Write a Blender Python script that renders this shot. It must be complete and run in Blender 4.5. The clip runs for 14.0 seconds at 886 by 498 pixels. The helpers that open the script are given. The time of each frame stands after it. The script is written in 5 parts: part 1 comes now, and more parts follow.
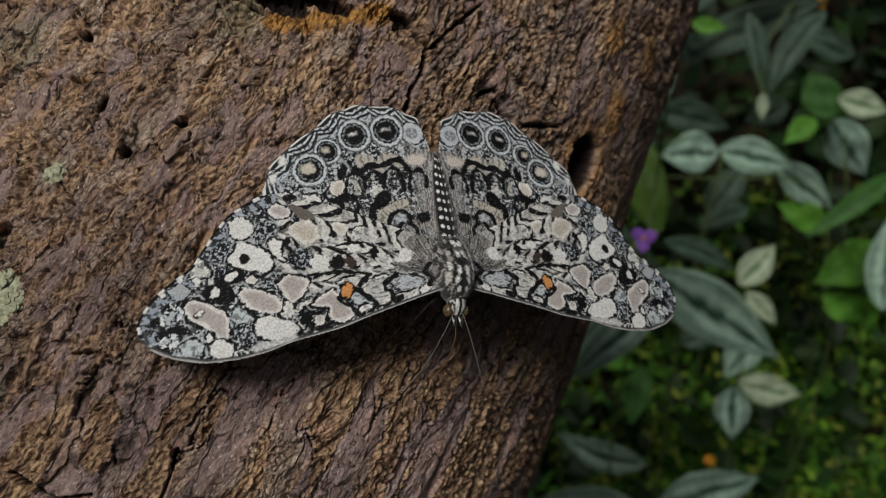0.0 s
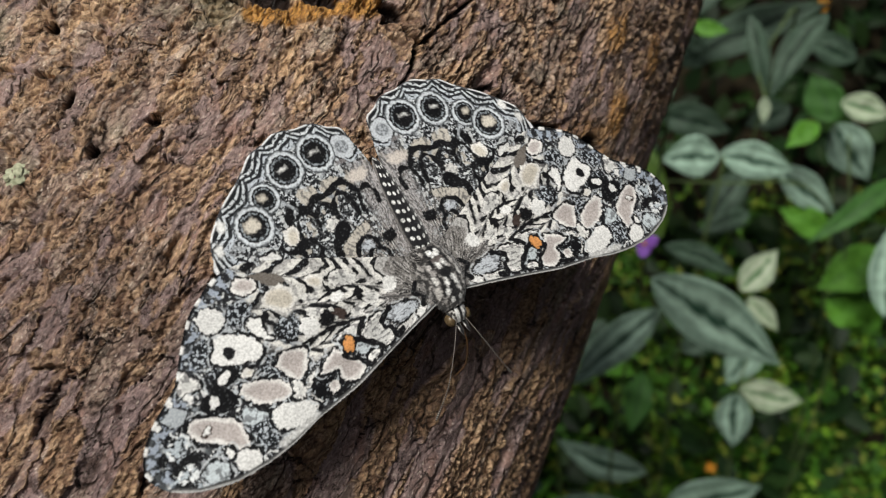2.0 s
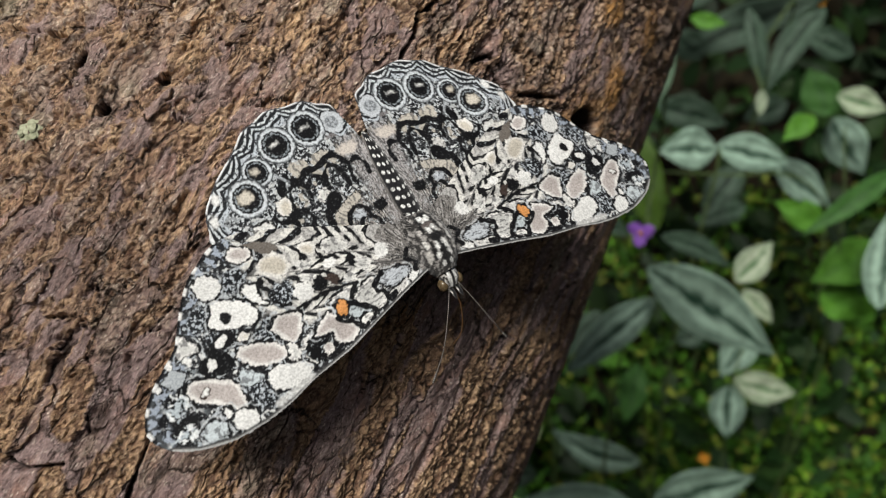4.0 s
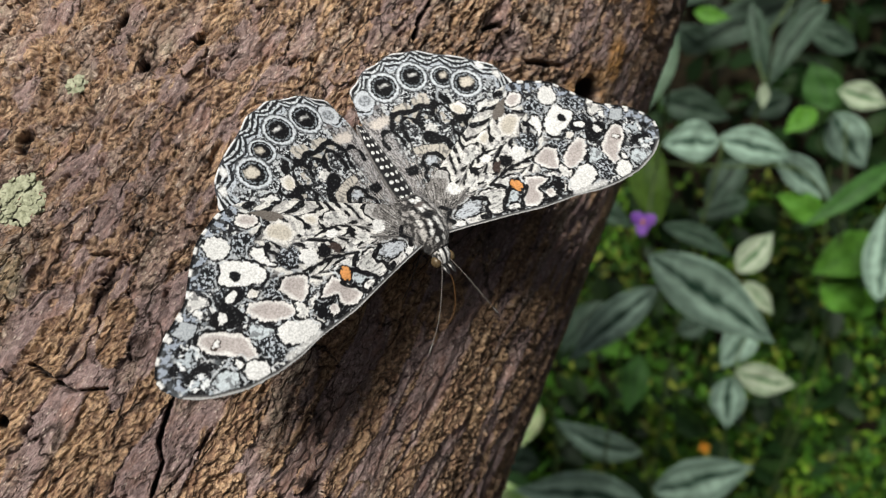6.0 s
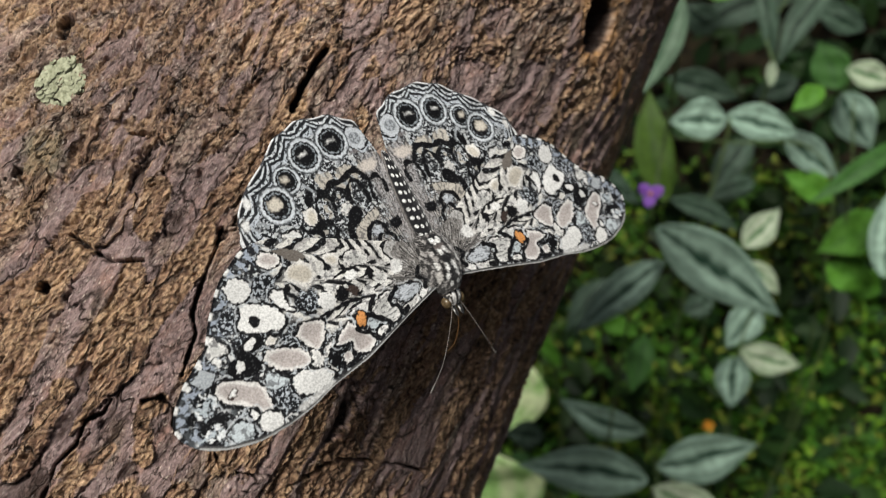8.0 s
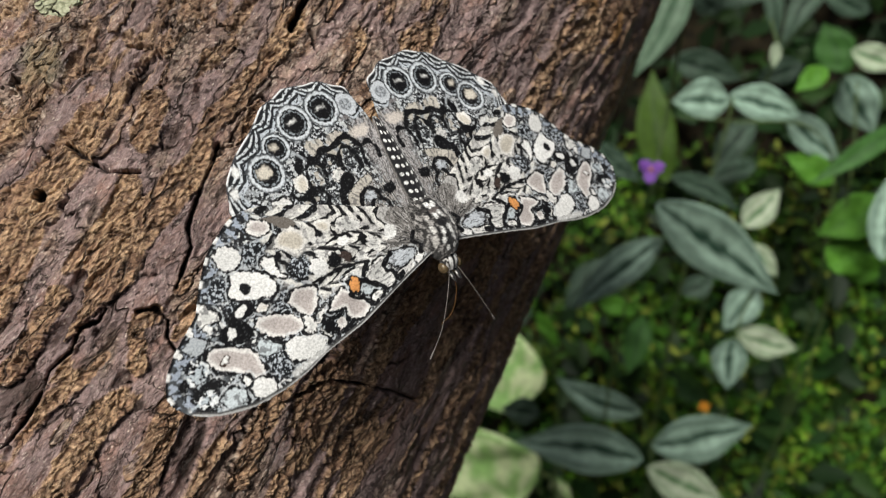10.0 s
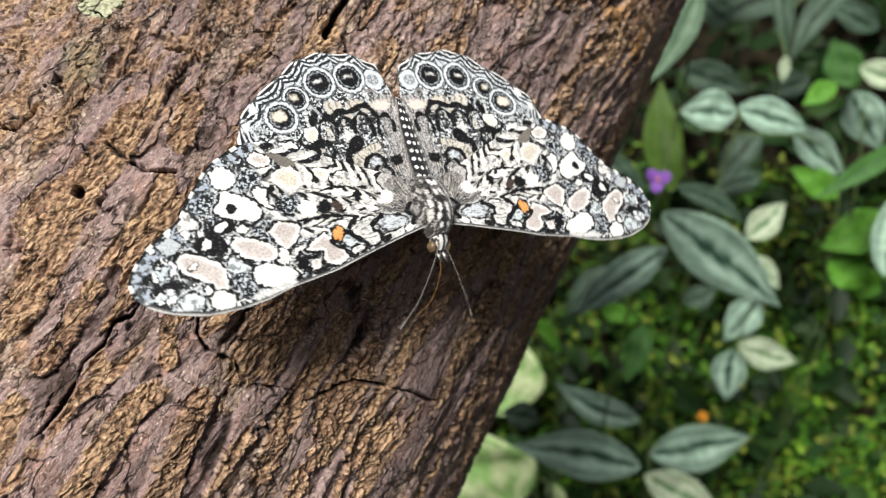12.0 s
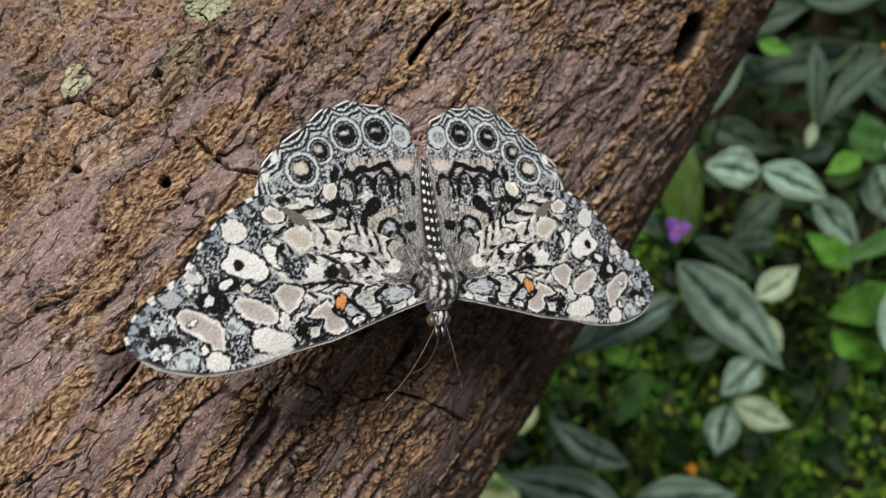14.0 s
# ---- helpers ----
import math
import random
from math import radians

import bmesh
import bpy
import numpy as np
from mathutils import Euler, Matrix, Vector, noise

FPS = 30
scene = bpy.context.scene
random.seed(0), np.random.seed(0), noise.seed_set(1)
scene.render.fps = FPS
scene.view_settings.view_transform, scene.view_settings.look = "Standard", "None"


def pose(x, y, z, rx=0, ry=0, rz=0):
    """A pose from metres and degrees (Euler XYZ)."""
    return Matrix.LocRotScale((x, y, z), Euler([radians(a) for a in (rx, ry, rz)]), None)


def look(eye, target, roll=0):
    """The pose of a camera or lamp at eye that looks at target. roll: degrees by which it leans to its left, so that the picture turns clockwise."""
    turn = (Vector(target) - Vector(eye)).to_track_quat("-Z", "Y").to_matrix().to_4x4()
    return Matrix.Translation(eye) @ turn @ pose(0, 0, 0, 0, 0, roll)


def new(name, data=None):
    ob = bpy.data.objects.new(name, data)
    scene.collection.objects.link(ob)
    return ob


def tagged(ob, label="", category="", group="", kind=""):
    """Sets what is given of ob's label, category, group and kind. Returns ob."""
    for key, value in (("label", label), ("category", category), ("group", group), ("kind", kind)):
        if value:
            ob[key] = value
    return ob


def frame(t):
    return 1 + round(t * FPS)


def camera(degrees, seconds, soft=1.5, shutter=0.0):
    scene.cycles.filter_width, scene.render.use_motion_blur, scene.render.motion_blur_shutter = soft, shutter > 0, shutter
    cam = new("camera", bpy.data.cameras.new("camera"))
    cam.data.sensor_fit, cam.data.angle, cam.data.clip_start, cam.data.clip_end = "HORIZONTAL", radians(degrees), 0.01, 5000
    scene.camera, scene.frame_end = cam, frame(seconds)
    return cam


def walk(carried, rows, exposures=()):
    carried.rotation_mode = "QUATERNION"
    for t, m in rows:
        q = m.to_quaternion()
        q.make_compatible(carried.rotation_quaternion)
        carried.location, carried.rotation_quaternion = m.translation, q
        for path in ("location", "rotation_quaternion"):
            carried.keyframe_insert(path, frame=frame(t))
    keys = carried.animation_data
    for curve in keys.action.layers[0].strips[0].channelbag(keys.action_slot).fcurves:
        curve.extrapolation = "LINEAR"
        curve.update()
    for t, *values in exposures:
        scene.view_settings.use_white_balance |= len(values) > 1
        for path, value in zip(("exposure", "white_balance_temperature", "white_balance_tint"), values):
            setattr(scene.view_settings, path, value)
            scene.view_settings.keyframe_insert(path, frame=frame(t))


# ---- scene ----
# ---- camera ----
cam = camera(60, 14.0, 1.0, 0.4)
cam.data.dof.use_dof = True
cam.data.dof.focus_distance = 0.087
cam.data.dof.aperture_fstop = 30
walk(cam, [
    (0.0, pose(0.0013, 0.0070, 0.5578, 70.00, 0.87, -0.45)),
    (0.5, pose(0.0008, 0.0082, 0.5569, 70.12, 0.85, -0.43)),
    (1.0, pose(0.0009, 0.0090, 0.5580, 70.18, 0.80, -0.36)),
    (1.5, pose(0.0017, 0.0106, 0.5578, 70.33, 0.73, -0.37)),
    (2.0, pose(0.0023, 0.0128, 0.5561, 70.30, 0.74, -0.44)),
    (2.5, pose(0.0035, 0.0143, 0.5553, 70.13, 0.69, -0.56)),
    (5.0, pose(0.0010, 0.0036, 0.5517, 69.93, -0.12, -0.26)),
    (5.5, pose(0.0010, 0.0017, 0.5510, 69.88, -0.15, -0.18)),
    (6.0, pose(0.0007, 0.0001, 0.5497, 69.92, -0.14, -0.09)),
    (6.5, pose(0.0000, 0.0000, 0.5500, 70.00, 0.00, 0.00)),
    (7.0, pose(0.0006, -0.0027, 0.5487, 69.97, -0.09, 0.02)),
    (7.5, pose(-0.0009, -0.0057, 0.5431, 69.86, -0.30, 0.29)),
    (8.0, pose(-0.0014, -0.0080, 0.5381, 69.62, -0.49, 0.39)),
    (8.5, pose(-0.0019, -0.0085, 0.5341, 69.32, -0.83, 0.72)),
    (9.0, pose(-0.0004, -0.0095, 0.5320, 69.04, -1.19, 0.80)),
    (11.5, pose(-0.0021, -0.0128, 0.5299, 68.68, -1.78, 1.00)),
    (12.0, pose(-0.0036, -0.0135, 0.5316, 68.87, -3.05, 1.44)),
    (12.5, pose(-0.0057, -0.0155, 0.5345, 69.04, -7.19, 2.84)),
    (13.0, pose(-0.0097, -0.0167, 0.5351, 69.41, -9.15, 3.72)),
    (13.5, pose(-0.0111, -0.0173, 0.5335, 69.73, -9.40, 3.96)),
    (14.0, pose(-0.0110, -0.0177, 0.5328, 70.15, -9.49, 4.03)),
], [(0.0, -0.6), (0.6, -0.45), (1.5, 0.08), (2.7, 0.2), (5.0, 0.16), (6.0, 0.34), (7.0, 0.36), (9.0, 0.28), (11.5, 0.84), (12.0, 0.96), (12.5, 0.98), (13.0, 0.8), (13.5, 0.52), (14.0, 0.26)])

# ---- world and sun: soft light of a bright overcast day under a canopy ----
world = bpy.data.worlds.new("sky")
world.use_nodes = True
scene.world = world
wn = world.node_tree
sky = wn.nodes.new("ShaderNodeTexSky")
sky.sky_type = "NISHITA"
sky.sun_disc = False
sky.sun_elevation = radians(49)
sky.sun_rotation = radians(204)
sky.dust_density = 4.0
wn.links.new(sky.outputs[0], wn.nodes["Background"].inputs[0])
wn.nodes["Background"].inputs[1].default_value = 0.029
sun = new("sun", bpy.data.lights.new("sun", "SUN"))
sun.data.energy = 3.8
sun.data.angle = radians(24)
sun.data.color = (1.0, 0.975, 0.92)
sun.matrix_world = look((-0.27, -0.60, 0.753), (0, 0, 0))


# ---- noise for shaping, on flat arrays ----
PERM = np.random.RandomState(7).permutation(512).astype(np.int32)
GRAD = np.random.RandomState(8).uniform(0, 2 * math.pi, 512)
GRAD_X, GRAD_Y = np.cos(GRAD).astype(np.float32), np.sin(GRAD).astype(np.float32)
OFF_X, OFF_Y = (0.5 + 0.42 * np.cos(GRAD)).astype(np.float32), (0.5 + 0.42 * np.sin(GRAD * 1.7)).astype(np.float32)


def perlin(x, y, seed=0):
    """Smooth gradient noise, about -0.7 to 0.7."""
    x, y = np.asarray(x, np.float32), np.asarray(y, np.float32)
    x0, y0 = np.floor(x), np.floor(y)
    fx, fy = x - x0, y - y0
    xi, yi = x0.astype(np.int32) + seed * 37, y0.astype(np.int32)
    u, v = fx * fx * fx * (fx * (fx * 6 - 15) + 10), fy * fy * fy * (fy * (fy * 6 - 15) + 10)

    def corner(dx, dy):
        k = PERM[(PERM[(xi + dx) & 511] + yi + dy) & 511]
        return GRAD_X[k] * (fx - dx) + GRAD_Y[k] * (fy - dy)

    top = corner(0, 0) * (1 - u) + corner(1, 0) * u
    low = corner(0, 1) * (1 - u) + corner(1, 1) * u
    return top * (1 - v) + low * v


def fbm(x, y, octaves=4, seed=0, gain=0.5):
    total, amp = 0, 1.0
    for k in range(octaves):
        total = total + amp * perlin(x * 2 ** k, y * 2 ** k, seed + k)
        amp *= gain
    return total


def ridge(x, y, seed=0):
    return 1 - np.abs(perlin(x, y, seed)) * 2


def step(a, b, x):
    t = np.clip((x - a) / (b - a), 0, 1)
    return t * t * (3 - 2 * t)


def grains_of(x, y, seed=0):
    """Cells of uneven grains: 0 on the borders, rising to about 1 within, and a random height for each."""
    x, y = np.asarray(x, np.float32), np.asarray(y, np.float32)
    x0, y0 = np.floor(x), np.floor(y)
    fx, fy = x - x0, y - y0
    xi, yi = x0.astype(np.int32) + seed * 37, y0.astype(np.int32)
    first, second, tall = np.full_like(x, 9.0), np.full_like(x, 9.0), np.zeros_like(x)
    for dx in (-1, 0, 1):
        for dy in (-1, 0, 1):
            k = PERM[(PERM[(xi + dx) & 511] + yi + dy) & 511]
            d = np.sqrt((dx + OFF_X[k] - fx) ** 2 + (dy + OFF_Y[k] - fy) ** 2)
            near = d < first
            second = np.where(near, first, np.minimum(second, d))
            tall = np.where(near, k / 512, tall)
            first = np.where(near, d, first)
    return step(0.0, 0.5, second - first), tall


# ---- materials ----
class Nodes:
    """A small way to write node materials."""

    def __init__(self, name, rough=0.6, spec=0.4):
        self.mat = bpy.data.materials.new(name)
        self.mat.use_nodes = True
        self.tree = self.mat.node_tree
        self.bsdf = self.tree.nodes["Principled BSDF"]
        self.bsdf.inputs["Roughness"].default_value = rough
        self.bsdf.inputs["Specular IOR Level"].default_value = spec
        self.place = self.add("ShaderNodeTexCoord").outputs["Object"]

    def add(self, kind, **values):
        node = self.tree.nodes.new(kind)
        for key, value in values.items():
            node.inputs[key].default_value = value
        return node

    def link(self, a, b):
        self.tree.links.new(a, b)

    def noise(self, scale, detail=4.0, rough=0.55, vector=None):
        node = self.add("ShaderNodeTexNoise", Scale=scale, Detail=detail, Roughness=rough)
        self.link(vector or self.place, node.inputs["Vector"])
        return node.outputs["Fac"]

    def attr(self, name):
        node = self.tree.nodes.new("ShaderNodeAttribute")
        node.attribute_name = name
        return node

    def ramp(self, fac, *stops):
        node = self.tree.nodes.new("ShaderNodeValToRGB")
        while len(node.color_ramp.elements) < len(stops):
            node.color_ramp.elements.new(0.5)
        for el, (p, c) in zip(node.color_ramp.elements, stops):
            el.position = p
            el.color = (c, c, c, 1) if isinstance(c, (int, float)) else (*c, 1)
        self.link(fac, node.inputs[0])
        return node.outputs[0]

    def mix(self, fac, a, b, how="MIX"):
        node = self.tree.nodes.new("ShaderNodeMix")
        node.data_type, node.blend_type = "RGBA", how
        for value, socket in ((fac, node.inputs[0]), (a, node.inputs[6]), (b, node.inputs[7])):
            if isinstance(value, (int, float)):
                socket.default_value = value
            elif isinstance(value, tuple):
                socket.default_value = (*value, 1)
            else:
                self.link(value, socket)
        return node.outputs[2]

    def bump(self, height, strength, distance):
        node = self.add("ShaderNodeBump", Strength=strength, Distance=distance)
        self.link(height, node.inputs["Height"])
        self.link(node.outputs[0], self.bsdf.inputs["Normal"])

    def done(self, colour, rough=None):
        if isinstance(colour, tuple):
            self.bsdf.inputs["Base Color"].default_value = (*colour, 1)
        else:
            self.link(colour, self.bsdf.inputs["Base Color"])
        if rough is not None:
            self.link(rough, self.bsdf.inputs["Roughness"])
        return self.mat


def bark_material():
    """Flaky bark: smooth lilac-brown plates, crumbly ochre layers between them, thin dark cracks."""
    n = Nodes("bark", 0.6, 0.35)
    relief, plate, gold = n.attr("relief").outputs["Fac"], n.attr("plate").outputs["Fac"], n.attr("gold").outputs["Fac"]
    moss, crumb = n.attr("moss").outputs["Fac"], n.attr("crumb").outputs["Fac"]
    fib, lump = n.attr("fib").outputs["Vector"], n.attr("lump").outputs["Fac"]

    def math_node(kind, a, b):
        node = n.tree.nodes.new("ShaderNodeMath")
        node.operation = kind
        n.link(a, node.inputs[0])
        node.inputs[1].default_value = b
        return node.outputs[0]

    def layers(scale, count, detail=4):
        """Shed layers: a ragged step down at each contour of a noise field."""
        field = n.noise(scale, detail, 0.62, fib)
        return math_node("FRACT", math_node("MULTIPLY", field, count), 0.0)

    def wander(scale, width):
        """Thin wandering lines: 0 in the line, 1 beside it."""
        field = n.noise(scale, 5, 0.6, fib)
        return n.ramp(field, (0.5 - width, 1.0), (0.5, 0.0), (0.5 + width, 1.0))

    def speckle(scale, near, far):
        node = n.add("ShaderNodeTexVoronoi", Scale=scale)
        n.link(fib, node.inputs["Vector"])
        return n.ramp(node.outputs["Distance"], (near, 1.0), (far, 0.0))

    grit = n.noise(4.6, 5, 0.75, fib)
    fine = n.noise(1.5, 6, 0.7, fib)
    mid = n.noise(0.34, 5, 0.6, fib)
    zone = n.noise(0.13, 4, 0.6, fib)
    hue = n.noise(0.21, 5, 0.65, fib)
    coarse = layers(0.62, 7.5)
    splits = n.mix(n.ramp(zone, (0.44, 0.9), (0.52, 0.0)), wander(0.30, 0.008), (1, 1, 1))
    warp = n.add("ShaderNodeTexNoise", Scale=0.55, Detail=4.0)
    n.link(fib, warp.inputs["Vector"])
    bent = n.tree.nodes.new("ShaderNodeVectorMath")
    bent.operation = "MULTIPLY_ADD"
    n.link(warp.outputs["Color"], bent.inputs[0])
    bent.inputs[1].default_value = (3.2, 3.2, 0)
    n.link(fib, bent.inputs[2])
    cells = n.add("ShaderNodeTexVoronoi", Scale=0.24)
    cells.feature = "DISTANCE_TO_EDGE"
    n.link(bent.outputs[0], cells.inputs["Vector"])
    crackle = n.mix(n.ramp(hue, (0.45, 0.0), (0.56, 1.0)), n.ramp(cells.outputs["Distance"], (0.0, 0.0), (0.045, 1.0)), (1, 1, 1))
    splits = n.mix(1.0, splits, crackle, "MULTIPLY")
    grains = speckle(1.5, 0.10, 0.62)
    glint_dots = n.mix(n.ramp(grit, (0.44, 0.0), (0.56, 1.0)), (0, 0, 0), speckle(2.2, 0.12, 0.32))

    brown = n.mix(n.ramp(mid, (0.36, 0.0), (0.62, 1.0)), (0.205, 0.138, 0.106), (0.46, 0.345, 0.275))
    brown = n.mix(n.ramp(hue, (0.53, 0.0), (0.62, 0.8)), brown, n.mix(fine, (0.24, 0.125, 0.068), (0.50, 0.31, 0.18)))
    brown = n.mix(n.ramp(hue, (0.38, 0.7), (0.46, 0.0)), brown, n.mix(fine, (0.15, 0.125, 0.085), (0.36, 0.32, 0.24)))
    lilac = n.mix(n.ramp(fine, (0.34, 0.0), (0.66, 1.0)), (0.185, 0.129, 0.122), (0.44, 0.328, 0.308))
    lilac = n.mix(n.ramp(mid, (0.50, 0.0), (0.64, 0.55)), lilac, (0.33, 0.185, 0.135))
    # gap shade between grains put into the colour: dark borders, pale tops
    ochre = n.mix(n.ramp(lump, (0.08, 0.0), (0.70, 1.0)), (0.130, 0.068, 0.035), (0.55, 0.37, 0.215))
    ochre = n.mix(n.ramp(hue, (0.42, 0.55), (0.56, 0.0)), ochre, n.mix(lump, (0.11, 0.055, 0.038), (0.48, 0.275, 0.165)))
    # highlights on the ochre grain tops put into the colour
    ochre = n.mix(n.mix(n.ramp(grit, (0.46, 0.0), (0.62, 0.9)), (0, 0, 0), grains), ochre, (0.66, 0.50, 0.33))
    # the same gap shade painted into the brown
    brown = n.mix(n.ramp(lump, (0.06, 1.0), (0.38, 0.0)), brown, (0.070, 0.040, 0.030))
    # likewise pale highlights painted on the brown grains
    brown = n.mix(n.mix(n.ramp(lump, (0.36, 0.0), (0.62, 1.0)), (0, 0, 0), grains), brown, (0.64, 0.53, 0.41))
    base = n.mix(plate, brown, lilac)
    # dark line painted along each shed step as its shadow
    base = n.mix(n.ramp(coarse, (0.0, 0.35), (0.16, 0.0)), base, (0.09, 0.05, 0.04))
    # small glints on the bark painted in as pale dots
    base = n.mix(glint_dots, base, (0.62, 0.54, 0.46))
    base = n.mix(gold, base, ochre)
    base = n.mix(moss, base, n.mix(fine, (0.13, 0.13, 0.07), (0.33, 0.33, 0.22)))
    base = n.mix(crumb, base, n.mix(coarse, (0.22, 0.10, 0.028), (0.62, 0.33, 0.09)))
    base = n.mix(0.5, base, n.ramp(grit, (0.38, 0.28), (0.60, 1.5)), "MULTIPLY")
    base = n.mix(1.0, base, n.ramp(n.noise(0.045, 3, 0.55, fib), (0.36, (0.80, 0.78, 0.79)), (0.62, (1.30, 1.28, 1.25))), "MULTIPLY")
    # shade of deep places and thin cracks put into the colour as near black
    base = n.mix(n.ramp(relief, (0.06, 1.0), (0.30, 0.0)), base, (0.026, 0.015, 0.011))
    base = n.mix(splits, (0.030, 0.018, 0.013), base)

    flat = n.mix(0.22, n.mix(0.5, fine, mid), coarse)
    height = n.mix(gold, flat, n.mix(0.5, lump, grains))
    height = n.mix(0.30, height, grit)
    height = n.mix(0.30, height, splits)
    n.bump(height, 1.0, 0.0017)
    return n.done(base, n.ramp(mid, (0.3, 0.30), (0.7, 0.52)))


def painted(name, rough=0.55, spec=0.3, grain=3500, depth=0.35, bump=0.00008, sheen=0.0):
    """Colour from the mesh's own attribute, with a fine grain."""
    n = Nodes(name, rough, spec)
    fine = n.noise(grain, 3, 0.6)
    colour = n.mix(depth, n.attr("tone").outputs["Color"], n.ramp(fine, (0.36, 0.15), (0.60, 1.25)), "MULTIPLY")
    n.bump(fine, 0.5, bump)
    n.bsdf.inputs["Sheen Weight"].default_value = sheen
    return n.done(colour)


def plain(name, dark, light, scale, rough=0.6, spec=0.3, bump=0.0002):
    n = Nodes(name, rough, spec)
    fine = n.noise(scale, 4)
    n.bump(fine, 0.4, bump)
    return n.done(n.mix(n.ramp(fine, (0.35, 0.0), (0.65, 1.0)), dark, light))


def leafy(name, rough=0.62):
    """Leaf: colour from the mesh, veins and small blemishes, some light through the blade."""
    n = Nodes(name, rough, 0.25)
    tone = n.attr("tone").outputs["Color"]
    blotch = n.noise(220, 4)
    veins = n.attr("vein").outputs["Fac"]
    colour = n.mix(0.6, tone, n.ramp(blotch, (0.30, 0.42), (0.65, 1.02)), "MULTIPLY")
    colour = n.mix(0.25, colour, n.ramp(veins, (0.45, 0.6), (0.55, 1.0)), "MULTIPLY")
    n.bump(veins, 0.4, 0.0003)
    n.bsdf.inputs["Subsurface Weight"].default_value = 0.0
    n.done(colour)
    through_blade = n.add("ShaderNodeBsdfTranslucent")
    n.link(colour, through_blade.inputs["Color"])
    both = n.add("ShaderNodeMixShader", Fac=0.25)
    n.link(n.bsdf.outputs[0], both.inputs[1])
    n.link(through_blade.outputs[0], both.inputs[2])
    n.link(both.outputs[0], n.tree.nodes["Material Output"].inputs["Surface"])
    return n.mat


BARK = bark_material()
SCALES = painted("wing_scales", 0.7, 0.10, 4200, 0.30, 0.00005)
FUR = painted("body_hair", 0.85, 0.15, 3000, 0.6, 0.0002, 0.3)
ANTENNA = painted("antenna_rings", 0.6, 0.2, 3000, 0.3, 0.00003)
EYE = plain("insect_eye", (0.07, 0.048, 0.024), (0.14, 0.10, 0.055), 3000, 0.25, 0.5, 0.00003)
HORN = plain("antenna_horn", (0.012, 0.009, 0.008), (0.14, 0.11, 0.09), 2600, 0.5)
PROBOSCIS = plain("proboscis", (0.09, 0.045, 0.016), (0.19, 0.10, 0.04), 2000, 0.4)
LEAF = leafy("leaf_blade")
STEM = plain("stem", (0.035, 0.06, 0.02), (0.08, 0.12, 0.035), 300, 0.6)
PETAL = plain("purple_petal", (0.14, 0.045, 0.30), (0.25, 0.10, 0.44), 400, 0.6)
PETAL_YELLOW = plain("orange_petal", (0.42, 0.16, 0.008), (0.62, 0.28, 0.015), 400, 0.6)
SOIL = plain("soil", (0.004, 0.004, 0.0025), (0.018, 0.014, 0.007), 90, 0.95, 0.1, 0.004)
LICHEN = plain("lichen_crust", (0.20, 0.21, 0.13), (0.42, 0.43, 0.30), 1600, 0.9, 0.1, 0.0004)


# ---- building helpers ----
def mesh_of(name, verts, faces, material, smooth=True, **attrs):
    me = bpy.data.meshes.new(name)
    verts = np.asarray(verts, dtype=np.float32)
    if isinstance(faces, np.ndarray):
        loops, sizes = faces.ravel(), np.full(len(faces), faces.shape[1])
    else:
        sizes = np.array([len(f) for f in faces])
        loops = np.array([k for f in faces for k in f])
    me.vertices.add(len(verts))
    me.vertices.foreach_set("co", verts.ravel())
    me.loops.add(len(loops))
    me.loops.foreach_set("vertex_index", loops.astype(np.int32))
    me.polygons.add(len(sizes))
    me.polygons.foreach_set("loop_start", (np.cumsum(sizes) - sizes).astype(np.int32))
    me.update(calc_edges=True)
    for key, values in attrs.items():
        values = np.asarray(values, dtype=np.float32)
        if key == "fib":
            a = me.attributes.new(key, "FLOAT_VECTOR", "POINT")
            a.data.foreach_set("vector", values.ravel())
        elif values.ndim == 2:
            a = me.color_attributes.new(key, "FLOAT_COLOR", "POINT")
            a.data.foreach_set("color", np.hstack([values, np.ones((len(values), 1), np.float32)]).ravel())
        else:
            a = me.attributes.new(key, "FLOAT", "POINT")
            a.data.foreach_set("value", values)
    me.materials.append(material)
    me.polygons.foreach_set("use_smooth", np.full(len(me.polygons), smooth))
    me.update()
    return me


def under(name, me, parent, label=""):
    """A mesh as one part of a thing."""
    ob = new(name, me)
    ob.parent = parent
    return tagged(ob, label)


def grid_faces(rows, cols, wrap=False):
    i, j = np.meshgrid(np.arange(rows - 1), np.arange(cols if wrap else cols - 1), indexing="ij")
    k = (j + 1) % cols
    return np.stack([i * cols + j, i * cols + k, (i + 1) * cols + k, (i + 1) * cols + j], -1).reshape(-1, 4)


def tube(points, radii, sides=8):
    """Rings along a smooth line: verts and faces."""
    pts = np.array(points, float)
    tang = np.gradient(pts, axis=0)
    tang /= np.linalg.norm(tang, axis=1)[:, None] + 1e-12
    ref = np.array([0.31, 0.87, 0.38]) if abs(tang[0][1]) < 0.8 else np.array([0.9, 0.1, 0.3])
    verts = []
    for p, t, r in zip(pts, tang, radii):
        a = np.cross(t, ref)
        a /= np.linalg.norm(a)
        b = np.cross(t, a)
        for k in range(sides):
            w = 2 * math.pi * k / sides
            verts.append(p + r * (math.cos(w) * a + math.sin(w) * b))
    faces = [tuple(f) for f in grid_faces(len(pts), sides, True)]
    faces += [tuple(range(sides))[::-1], tuple(range((len(pts) - 1) * sides, len(pts) * sides))]
    return verts, faces


